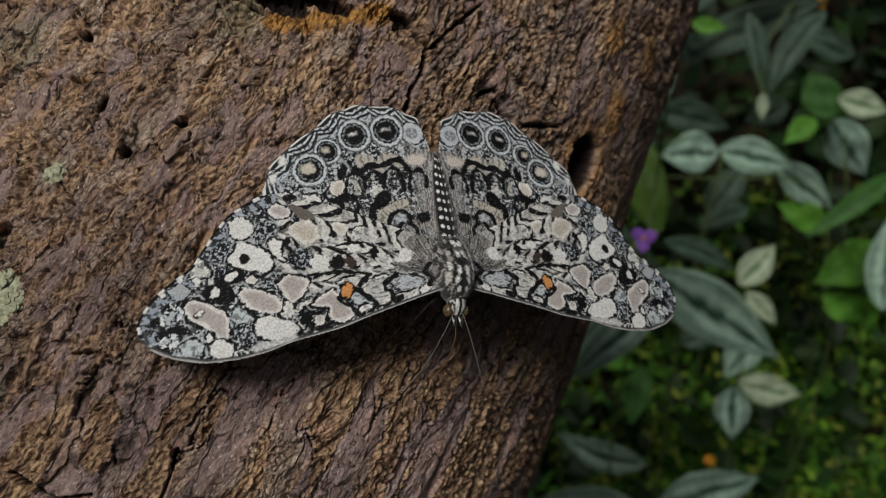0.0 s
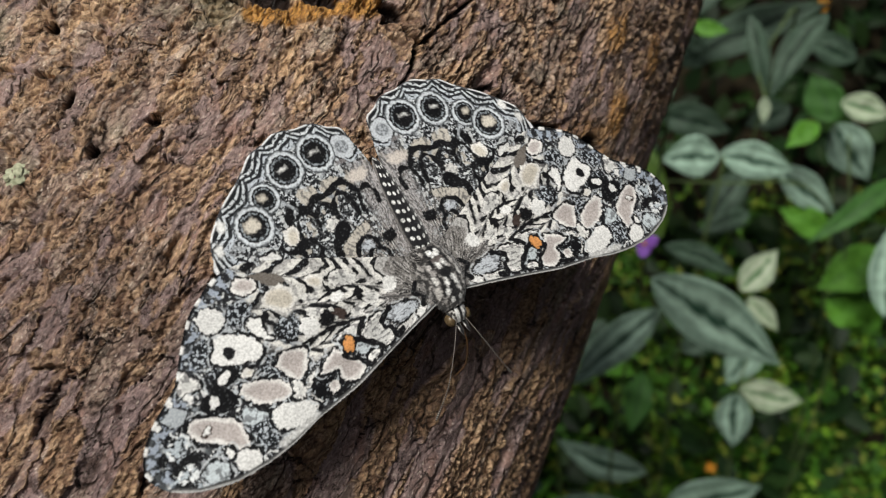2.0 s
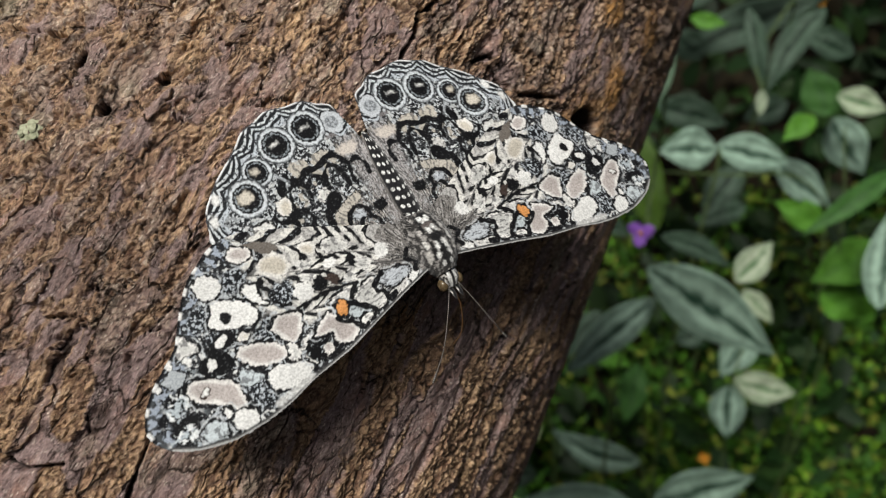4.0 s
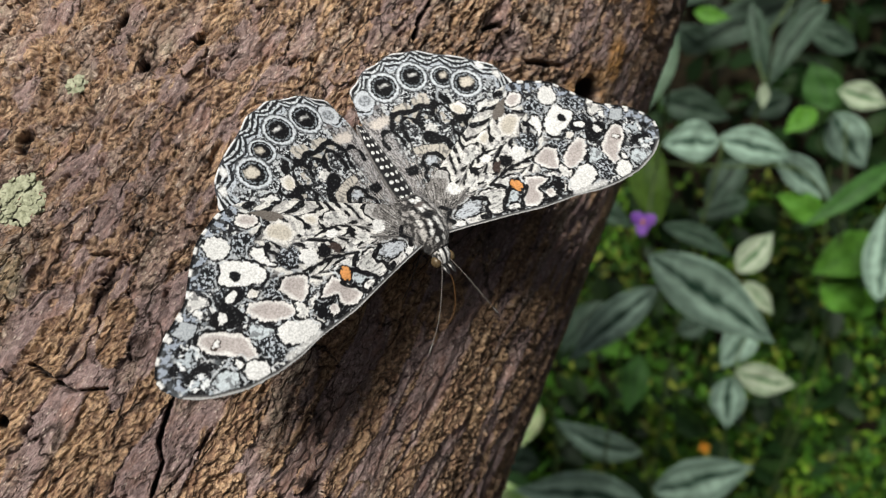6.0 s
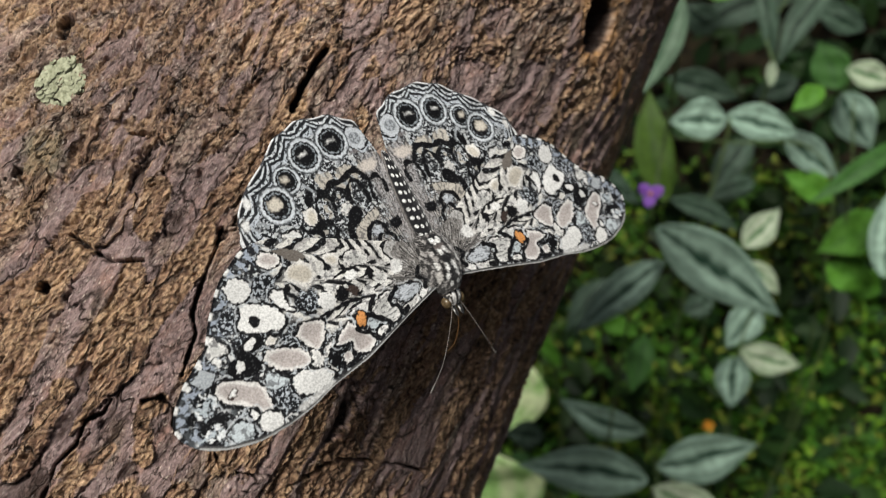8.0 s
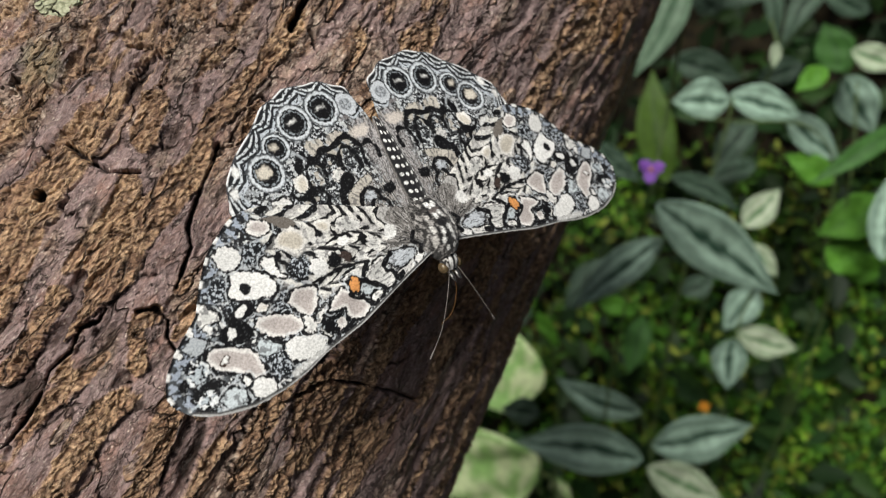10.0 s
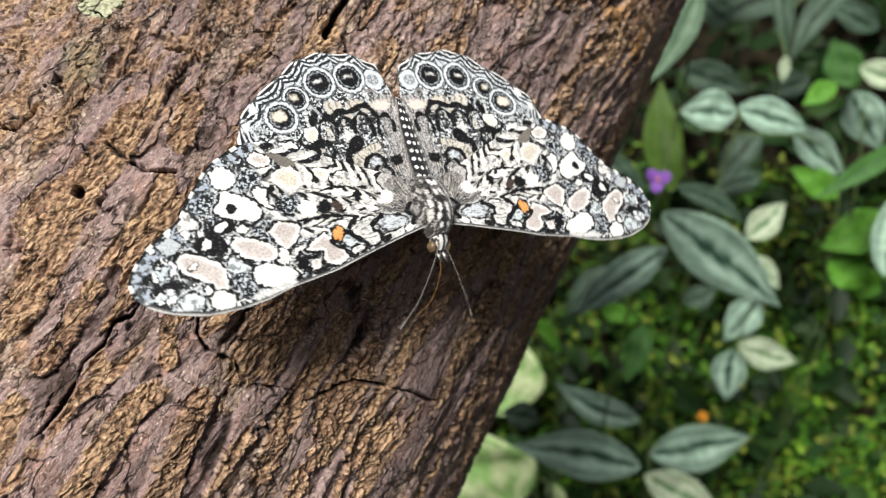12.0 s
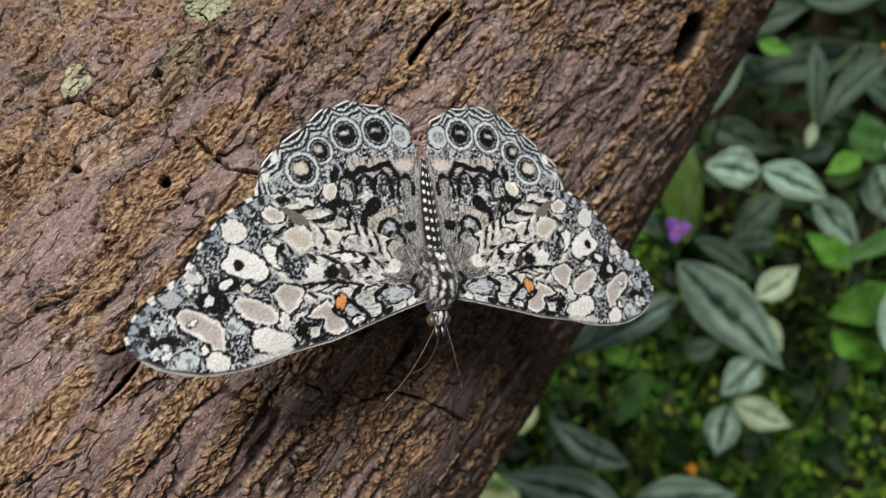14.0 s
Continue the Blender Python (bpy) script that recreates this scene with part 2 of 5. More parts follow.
def curve_points(controls, count):
    """A smooth line through the controls (Catmull-Rom)."""
    c = np.array(controls, float)
    c = np.vstack([2 * c[0] - c[1], c, 2 * c[-1] - c[-2]])
    out = []
    for x in np.linspace(0, len(c) - 3.000001, count):
        k, t = int(x), x - int(x)
        a, b, d, e = c[k], c[k + 1], c[k + 2], c[k + 3]
        out.append(0.5 * (2 * b + (d - a) * t + (2 * a - 5 * b + 4 * d - e) * t * t + (3 * b - 3 * d + e - a) * t ** 3))
    return np.array(out)


# ---- the leaning trunk ----
AXIS = np.array([-0.0451, 0.1509, 0.4951])
DOWN = np.array([-0.3427, -0.5302, -0.7755])
FRONT = np.array([0.3183, -0.8422, 0.4352])
SIDE = np.array([-0.8839, -0.0977, 0.4573])


def segment_gap(s, h, line):
    """Distance in mm from each place to a broken line, and how far along it."""
    best = np.full(s.shape, 1e9)
    for (a, b), (c, d) in zip(line[:-1], line[1:]):
        t = np.clip(((s - a) * (c - a) + (h - b) * (d - b)) / ((c - a) ** 2 + (d - b) ** 2), 0, 1)
        best = np.minimum(best, np.hypot(s - a - t * (c - a), h - b - t * (d - b)))
    return best


def fibre_lines(s, h):
    """Places along the slightly twisted, wandering grain, in mm."""
    return (s - 0.15 * h + 2.6 * fbm(s / 16, h / 22, 3, 3), h + 5.0 * fbm(s / 18, h / 18, 3, 9))


GOLD_BANDS = (
    (1.5, ((-6.4, 51.3), (-3.7, 56.3), (-2.7, 63.8), (-2.2, 69.4))), (0.8, ((-3.9, 43.8), (-2.5, 45.4), (-4.8, 50.0))),
    (1.4, ((-13.3, 35.0), (-12.9, 42.0), (-13.2, 47.9))), (1.3, ((-23.6, 36.6), (-22.4, 48.7), (-22.6, 58.6))),
    (1.4, ((-10.6, 52.9), (-11.1, 59.0), (-12.1, 64.8))), (0.9, ((6.9, 45.7), (7.5, 53.8), (8.0, 56.1))),
    (1.3, ((-30.1, 38.3), (-30.5, 53.7))), (1.3, ((6.9, 20.6), (6.3, 25.4))))


def trunk_relief(s, h):
    """Outward relief in mm at arc s and length h (both mm), with the masks that colour it."""
    wx, wy = fibre_lines(s, h)
    big = 1.1 * fbm(s / 34, h / 60, 3, 1)
    jag = 0.7 * fbm(s / 1.6, h / 1.6, 3, 95)
    grit = fbm(wx / 0.9, wy / 1.3, 2, 41)
    striped = step(0, 14, h - 2 - 0.85 * s + 12 * fbm(s / 20, h / 20, 2, 60))
    strip, patch = fbm(wx / 5.6, wy / 30, 3, 51), fbm(wx / 2.6, wy / 5.5, 4, 52) + 0.02
    field = strip * striped + patch * (1 - striped) + 0.10 * jag

    def close_to(line, reach):
        a, b = np.array(line).T
        return np.where((s > a.min() - reach) & (s < a.max() + reach) & (h > b.min() - reach) & (h < b.max() + reach))[0]

    for width, line in GOLD_BANDS:
        k = close_to(line, width + 6)
        gap = segment_gap(s[k], h[k], line) + 0.8 * jag[k]
        field[k] = np.where(gap < width + 4, np.maximum(field[k] - 0.25 * (1 - step(width + 1, width + 4, gap)), 0.25 * (1 - step(width - 0.3, width + 0.5, gap))), field[k])
    gold = step(0.0, 0.05, field - 0.02)
    lam = fbm(wx / 1.8, wy / 2.5, 4, 53) * 6.0
    frac = lam - np.floor(lam)
    terrace = (np.floor(lam) + step(0.0, 0.22, frac)) * 0.17
    wide = fbm(wx / 5.0, wy / 13, 3, 54) * 5.0
    shelf = (np.floor(wide) + step(0.0, 0.10, wide - np.floor(wide))) * 0.22
    edge_a, tall_a = grains_of(wx / 0.9 + 0.75 * jag, wy / 1.5 + 0.5 * grit, 61)
    edge_b, tall_b = grains_of(wx / 0.42 + 0.4 * grit, wy / 0.6 + 0.5 * jag, 62)
    lump = np.clip(0.62 * edge_a * (0.45 + 0.75 * tall_a) + 0.38 * edge_b * (0.3 + 0.9 * tall_b), 0, 1)
    out = big - 0.55 + gold * (0.75 * terrace + 0.42 * lump - 0.1) + (1 - gold) * (0.85 * shelf + (0.15 + 0.3 * (1 - striped)) * terrace + 0.20 * (1 - striped) * lump) + 0.08 * grit + 0.38 * (1 - 0.7 * striped) * (ridge(wx / 1.25 + 0.5 * jag, wy / 2.4 + 0.5 * grit, 63) - 0.6)
    turns = wx / 3.4 + 0.9 * perlin(wx / 6, wy / 13, 58) + 0.25 * jag
    tooth = turns - np.floor(turns)
    out = out + (0.45 * tooth * (1 - step(0.90, 1.0, tooth)) - 0.2) * step(-0.18, 0.14, perlin(s / 8, h / 15, 59))
    brink = np.exp(-((field - 0.012) / 0.016) ** 2) * step(-0.12, 0.08, perlin(wx / 4, wy / 9, 57))
    out = out - 1.25 * brink + 0.22 * gold * np.exp(-((field - 0.06) / 0.03) ** 2)
    web = np.abs(perlin(wx / 2.9, wy / 4.4, 78)) + 0.5 * np.abs(perlin(wx / 1.1, wy / 1.6, 79))
    out = out - 0.55 * (1 - step(0.0, 0.07, web)) * step(-0.02, 0.10, perlin(s / 9, h / 12, 80)) * (1 - 0.6 * striped)
    fissure = np.abs(perlin(wx / 9.5, wy / 26, 71)) + 0.6 * np.abs(perlin(wx / 2.6, wy / 6, 72))
    out = out - 0.9 * (1 - step(0.0, 0.05, fissure)) * step(-0.05, 0.12, perlin(s / 30, h / 30, 73))
    side = np.abs(perlin(wx / 22 + 7, wy / 8.5, 75)) + 0.5 * np.abs(perlin(wx / 3, wy / 2.4, 76))
    out = out - 0.8 * (1 - step(0.0, 0.05, side)) * step(-0.04, 0.12, perlin(s / 22, h / 22, 77))
    gold = gold * (0.92 - 0.12 * (1 - striped)) + 0.06 * (1 - striped) * (1 - gold)
    plate = step(-0.20, 0.10, fbm(s / 9, h / 18, 3, 91) + 0.20 * striped - 0.08)
    crumb, moss, out = np.zeros_like(s), np.zeros_like(s), out.astype(np.float32)

    def crack(width, depth, *line):
        k = close_to(line, 4)
        gap = segment_gap(s[k], h[k], line) + 0.4 * jag[k] + 0.2 * width * (1 + 3 * perlin(s[k] / 5, h[k] / 5, 97))
        out[k] += 0.15 * (1 - step(width, width * 3, gap)) * step(width * 0.5, width, gap) - depth * (1 - step(width * 0.3, width, gap))

    def hole(a, b, ra, rb, depth, lip=0.0):
        k = close_to([(a, b)], 2.2 * max(ra, rb) + 1)
        r = np.hypot((s[k] - a) / ra, (h[k] - b) / rb) + 0.35 * jag[k] / max(ra, rb) * 2
        out[k] -= depth * (1 - step(0.55, 1.0, r))
        crumb[k] = np.maximum(crumb[k], lip * (1 - step(1.1, 1.7, r)) * step(0.85, 1.0, r))

    crack(0.7, 2.6, (-6.5, -35.1), (-7.6, -35.8), (-11.3, -34.8), (-11.8, -31.4), (-11.4, -28.7), (-11.8, -25.5))
    crack(0.4, 1.4, (-11.9, -35.2), (-13.7, -39.7), (-16, -44.4))
    crack(0.7, 2.4, (-4.3, -4.7), (-4.0, -2.2), (-3.7, 1.5), (-3.7, 4.6))
    crack(0.4, 1.4, (-3.7, 3.6), (-6.2, 4.1), (-8, 6))
    crack(0.42, 1.7, (-2.0, 22), (-2.4, 27.6), (-2.6, 30.2), (-3.1, 33.0), (-4.4, 34.7), (-5, 40))
    crack(0.45, 1.6, (13.6, 29.5), (11.9, 30.0), (8.1, 30.7), (4.9, 29.2))
    crack(0.38, 1.5, (1.4, 45.3), (1.5, 47.0), (3.2, 48.4), (2.8, 51.1), (3.9, 53.9), (3.7, 57.1), (4.3, 62.1))
    crack(0.45, 1.6, (-2.1, 44.2), (-3.7, 43.1), (-5.8, 43.8), (-6.5, 45.6), (-8.5, 46.9))
    crack(0.35, 1.2, (-8.5, 46.9), (-12.5, 46.9), (-13.9, 48.1), (-16.5, 48.5), (-20.8, 47.4))
    crack(0.5, 1.8, (-23.4, 48.3), (-26, 46), (-29, 43.1), (-33.2, 42.2), (-40, 41.2), (-46.1, 41.1))
    crack(0.45, 1.5, (30.7, 33.9), (29.4, 32.8), (26.4, 33), (24.1, 32.6), (23.2, 29.3))
    crack(0.55, 2.0, (34, 47), (32.4, 45.0), (30.7, 41.4), (31.3, 38.1), (32.2, 36.3), (31.6, 35.1), (30.7, 33.5))
    crack(0.3, 1.0, (12.7, 15.9), (10.6, 14.9), (7.9, 14.9))
    crack(0.35, 1.2, (32.5, -12.3), (26.4, -13), (23.9, -13.5))
    crack(0.5, 1.6, (12.6, -29.7), (8.3, -29.2))
    crack(0.5, 1.8, (-20.5, -32.9), (-22.9, -35.6), (-24.8, -33.1), (-29, -33.1), (-36, -37))
    hole(-44.5, -35.3, 4.2, 5.4, 11.0, 0.6)
    hole(7.5, -32.0, 4.2, 2.4, 4.0, 0.0)
    hole(2.5, -34, 3.6, 1.5, 3.0, 0.0)
    hole(-7, -36.5, 2.0, 1.2, 2.4, 0.0)
    hole(26.8, -18.9, 1.0, 0.9, 2.5)
    hole(21.5, -11.7, 0.8, 1.3, 1.8)
    hole(16.7, -7.1, 0.7, 0.7, 2.0)
    hole(12.3, -12.7, 0.9, 0.6, 1.3)
    hole(25.8, 6.4, 1.0, 2.0, 1.6)
    hole(22.9, 25.2, 0.9, 0.7, 1.5)
    hole(13.9, 36.3, 0.9, 0.8, 2.2)
    hole(24, 40.7, 1.1, 0.7, 1.6)
    hole(22.3, 15.4, 2.0, 0.5, 1.3)
    hole(-28.4, 35, 0.9, 0.9, 2.8)
    rim = segment_gap(s, h, [(7.4, -28.8), (4.1, -30.1), (1.1, -32.3), (-2, -34.2), (-4.7, -36.2)]) + jag
    crumb = np.maximum(crumb, 1 - step(0.7, 1.7, rim))
    for a, b, r in ((-47.5, -46, 3.6), (-57, -32, 2.6), (-40.6, -55.5, 3.2), (-53, -60.5, 3.6)):
        near = np.hypot(s - a, (h - b) * 0.7) + 1.5 * jag
        crumb = np.maximum(crumb, 0.8 * (1 - step(r * 0.5, r, near)))
        out = out + 1.2 * (1 - step(r * 0.3, r, near))
    for a, b, r in ((11, -28, 5.0), (34, -16, 5.0), (21, 22, 4.0)):
        near = np.hypot(s - a, h - b) + 3.0 * jag
        moss = np.maximum(moss, 0.45 * (1 - step(r * 0.3, r, near)))
    out = np.where(out > 0.1, 0.1 + 0.35 * (out - 0.1), out)
    # relief also drives the shade painted into the bark colour
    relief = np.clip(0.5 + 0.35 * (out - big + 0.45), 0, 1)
    return out, relief, plate, gold, crumb, moss, lump


def trunk_radius(length):
    """Plain radius in metres at a length down the axis in metres."""
    return 0.072 - 0.0422 * np.clip(length, -0.2, 0.25) + 0.05 * step(0.35, 0.75, length)


def trunk_place(theta, length, lift=0.0):
    r = trunk_radius(length) + lift
    return (AXIS + DOWN * length[..., None] + FRONT * (r * np.cos(theta))[..., None] + SIDE * (r * np.sin(theta))[..., None])


def build_trunk():
    theta = np.concatenate([np.linspace(-1.72, -1.15, 90)[:-1], np.linspace(-1.15, 0.72, 800), np.linspace(0.72, 1.15, 60)[1:-1], np.linspace(1.15, 2 * math.pi - 1.72, 44)[:-1]])
    length = np.concatenate([np.linspace(-0.145, -0.075, 60)[:-1], np.linspace(-0.075, 0.082, 880), np.linspace(0.082, 0.70, 120)[1:]])
    L, TH = np.meshgrid(length, theta, indexing="ij")
    out, relief, plate, gold, crumb, moss, lump = trunk_relief(TH.ravel() * 72, L.ravel() * 1000)
    spot = trunk_place(TH.ravel(), L.ravel(), out / 1000)
    n, c = len(length), len(theta)
    middle = AXIS + DOWN * -0.138
    verts = np.vstack([spot, middle + 0.02 * (spot[:c] - middle)])
    k = np.arange(c)
    faces = np.vstack([grid_faces(n, c, True), np.stack([n * c + k, n * c + (k + 1) % c, (k + 1) % c, k], 1)])
    pad = lambda a: np.append(a, np.full(c, 0.3))
    sx, hy = TH.ravel() * 72, L.ravel() * 1000
    fib = np.vstack([np.stack([sx - 0.15 * hy, hy * 0.5, 0 * sx], 1), np.zeros((c, 3))])
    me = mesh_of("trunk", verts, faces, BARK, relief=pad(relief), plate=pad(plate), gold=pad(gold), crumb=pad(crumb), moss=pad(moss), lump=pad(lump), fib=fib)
    return tagged(new("tree_trunk", me), "leaning dead tree trunk with cracked flaky brown bark", "tree trunk")


def build_flakes(trunk, count=110):
    """Loose plates of bark that stand off the trunk, each a piece of its own."""
    rng = np.random.RandomState(21)
    for k in range(count):
        s0, h0 = rng.uniform(-75, 48), rng.uniform(-70, 75)
        half_s, half_h = rng.uniform(0.5, 1.5), rng.uniform(1.2, 4.0)
        t, v = np.meshgrid(np.linspace(-1, 1, 21), np.linspace(-1, 1, 13), indexing="ij")
        t, v = t.ravel(), v.ravel()
        edge = 1 + 0.8 * perlin(t * 2.2 + k, 0 * t + np.sign(v) * 3, 5) + 0.6 * perlin(t * 6 + k, v * 0 + np.sign(v) * 5, 6)
        taper = np.clip(1 - np.abs(t) ** 3, 0, 1) ** 0.5
        s, h = s0 + v * half_s * edge * taper + 0.15 * t * half_h, h0 + t * half_h * (1 + 0.2 * perlin(v * 3 + k, 0 * v, 7))
        under_lift, relief, plate, gold, crumb, moss, lump = trunk_relief(s, h)
        curl = 0.16 + 0.28 * (v * rng.uniform(-1, 1)) + 0.3 * np.abs(t) ** 3 * rng.uniform(0, 1)
        lift = 0.6 * under_lift + 0.4 * under_lift.mean() + np.clip(curl, 0.05, 0.7)
        top = trunk_place(s / 72, h / 1000, lift / 1000)
        low = trunk_place(s / 72, h / 1000, (lift - 0.7) / 1000)
        n = len(s)
        f = grid_faces(21, 13)
        rim = [r * 13 for r in range(21)] + [20 * 13 + q for q in range(1, 13)] + [r * 13 + 12 for r in range(19, -1, -1)] + list(range(11, 0, -1))
        wall = [(p, q, q + n, p + n) for p, q in zip(rim, rim[1:] + rim[:1])]
        wx, wy = fibre_lines(s + 40 * rng.uniform(), h)
        two = lambda a: np.append(a, a)
        # flake underside gets low relief, so it takes the painted shade
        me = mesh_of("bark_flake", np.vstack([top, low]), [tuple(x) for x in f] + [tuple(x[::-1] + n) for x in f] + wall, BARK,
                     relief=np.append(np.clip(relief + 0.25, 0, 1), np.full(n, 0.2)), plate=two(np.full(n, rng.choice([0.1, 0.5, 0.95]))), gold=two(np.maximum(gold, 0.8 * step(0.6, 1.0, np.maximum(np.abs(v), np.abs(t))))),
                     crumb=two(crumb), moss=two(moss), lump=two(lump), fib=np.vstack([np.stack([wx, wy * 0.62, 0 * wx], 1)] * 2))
        under("bark_flake", me, trunk)


build_flakes(build_trunk())


def build_lichen(s, h, size, seed, count=420):
    """A low crust of many small lobes on the bark."""
    rng = np.random.RandomState(seed)
    bm = bmesh.new()
    a, r = rng.uniform(0, 2 * math.pi, count), size * np.sqrt(rng.uniform(0, 1, count))
    lobe_s, lobe_h = s + r * np.cos(a) * 0.9, h + r * np.sin(a)
    for s1, p in zip(lobe_s, trunk_place(lobe_s / 72, lobe_h / 1000, trunk_relief(lobe_s, lobe_h)[0] / 1000)):
        n = FRONT * math.cos(s1 / 72) + SIDE * math.sin(s1 / 72)
        m = Matrix.Translation(p) @ Vector(n).to_track_quat("Z", "Y").to_matrix().to_4x4() @ Matrix.Diagonal((1, rng.uniform(0.6, 1.5), 0.12, 1))
        bmesh.ops.create_icosphere(bm, subdivisions=1, radius=rng.uniform(0.00018, 0.0006), matrix=m)
    me = bpy.data.meshes.new("lichen")
    bm.to_mesh(me)
    bm.free()
    me.materials.append(LICHEN)
    return tagged(new("lichen_patch", me), "pale grey-green crusty lichen patch on the bark", "lichen", kind="stuff")


build_lichen(23, 13, 3.0, 3)
build_lichen(31.6, 31.2, 2.0, 5, 90)
build_lichen(23.0, -2.1, 1.2, 6, 45)


# ---- ground: flat by the trunk, rising behind as planted bank; unseen sky-blocking banks added ----
def ground_height(x, y):
    # 0.9 m extra behind and 1.6 m at right: unseen, added to block sky
    bank_and_sky_block = np.maximum(0.72 * step(0.48, 1.0, y) + 0.9 * step(1.0, 1.9, y), 1.6 * step(0.6, 1.4, x) * step(-1.6, -0.6, y))
    return bank_and_sky_block + 0.02 * fbm(x * 6, y * 6, 3, 5)


def build_ground():
    xs = np.concatenate([[-600, -60, -8, -2], np.linspace(-1, 1.4, 90), [2.4, 9, 60, 600]])
    ys = np.concatenate([[-600, -60, -8, -2], np.linspace(-0.9, 1.4, 90), [2.4, 9, 60, 600]])
    Y, X = np.meshgrid(ys, xs, indexing="ij")
    Z = ground_height(X.ravel(), Y.ravel())
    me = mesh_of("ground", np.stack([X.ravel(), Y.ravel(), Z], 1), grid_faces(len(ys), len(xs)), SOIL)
    tagged(new("ground", me), "dark garden soil rising to a planted bank", "ground", kind="structure")


build_ground()

# ---- plants ----
KINDS = {  # light stripe, dark stripe
    "Z": ((0.38, 0.55, 0.43), (0.008, 0.046, 0.022)),
    # dull striped leaves, with the shade high on the bank put into the colour
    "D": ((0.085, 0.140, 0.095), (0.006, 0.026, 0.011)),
    "P": ((0.60, 0.68, 0.50), (0.12, 0.24, 0.10)),
    "G": ((0.055, 0.16, 0.03), (0.04, 0.12, 0.025)),
    "Y": ((0.11, 0.30, 0.03), (0.08, 0.24, 0.022)),
    "O": ((0.075, 0.15, 0.014), (0.050, 0.105, 0.012)),
    "S": ((0.17, 0.26, 0.17), (0.04, 0.10, 0.045)),
    "V": ((0.74, 0.86, 0.48), (0.36, 0.62, 0.20)),
}
EYE_SIDE = np.array([-0.35, -0.9, 0.35])


def leaf_mesh(a, b, width, kind, seed, cols=13, rows=22):
    """A pointed blade from base a to tip b: arched, folded at the midrib, striped lengthwise."""
    rng = np.random.RandomState(seed)
    a, b = np.array(a), np.array(b)
    along = b - a
    size = np.linalg.norm(along)
    along /= size
    face = EYE_SIDE + rng.uniform(-0.2, 0.2, 3)
    face -= along * (face @ along)
    face /= np.linalg.norm(face)
    across = np.cross(along, face)
    t, v = np.meshgrid(np.linspace(0, 1, rows), np.linspace(-1, 1, cols), indexing="ij")
    t, v = t.ravel(), v.ravel()
    fat = 0.34 if kind == "V" else 0.42
    rise, fall = np.sin(np.clip(t / fat, 0, 1) * math.pi / 2), np.cos(np.clip((t - fat) / (1 - fat), 0, 1) * math.pi / 2)
    point = 1.15 if kind != "V" else 1.0
    wide = np.where(t < fat, rise ** 0.7, np.clip(fall, 0, 1) ** point)
    half = width * (0.42 if kind == "D" else 0.5) * np.clip(wide, 0.0, 1)
    arch = rng.uniform(0.02, 0.10) * size * np.sin(t * math.pi) - rng.uniform(0.0, 0.08) * size * t * t
    fold = -0.22 * half * (1 - np.abs(v)) + 0.05 * half * np.sin(t * 14 + v * 3 + seed)
    bend = rng.uniform(-0.06, 0.06) * size * np.sin(t * math.pi)
    spot = a + along * (t * size)[:, None] + across * (v * half + bend)[:, None] + face * (arch + fold)[:, None]
    light, dark = KINDS[kind]
    jag = 0.10 * fbm(t * 9, v * 3 + seed, 3, seed % 40)
    w = np.abs(v) + jag
    stripe = step(0.12, 0.24, w) * (1 - 0.48 * step(0.44, 0.60, w)) * (1 - 0.45 * step(0.82, 0.92, w)) * (1 - 0.4 * step(0.85, 1.0, t))
    stripe = np.clip(stripe * (1 + 0.5 * fbm(t * 3, v * 6 + seed, 2, 17)) + 0.5 * step(0.94, 1.0, np.abs(v)), 0, 1)
    if kind == "V":
        stripe = step(-0.25, 0.1, 0.30 * np.sin((np.abs(v) * 2.2 - t * 5) * 4) + fbm(t * 5, v * 4 + seed, 3, 3)) * step(0.03, 0.09, np.abs(v))
    tone = np.array(dark) * (1 - stripe)[:, None] + np.array(light) * stripe[:, None]
    tone = tone * rng.uniform(0.85, 1.15)
    vein = 0.5 + 0.5 * np.sin(np.abs(v) * 34)
    thick = size * 0.006
    verts = np.vstack([spot, spot - face * thick])
    top = grid_faces(rows, cols)
    n = rows * cols
    rim = [r * cols for r in range(rows)] + [(rows - 1) * cols + k for k in range(1, cols)]
    rim += [r * cols + cols - 1 for r in range(rows - 2, -1, -1)] + list(range(cols - 2, 0, -1))
    edge = [(p, q, q + n, p + n) for p, q in zip(rim, rim[1:] + rim[:1])]
    faces = [tuple(f) for f in top] + [tuple(f[::-1] + n) for f in top] + edge
    return mesh_of("leaf", verts, faces, LEAF, tone=np.vstack([tone, tone]), vein=np.append(vein, vein))


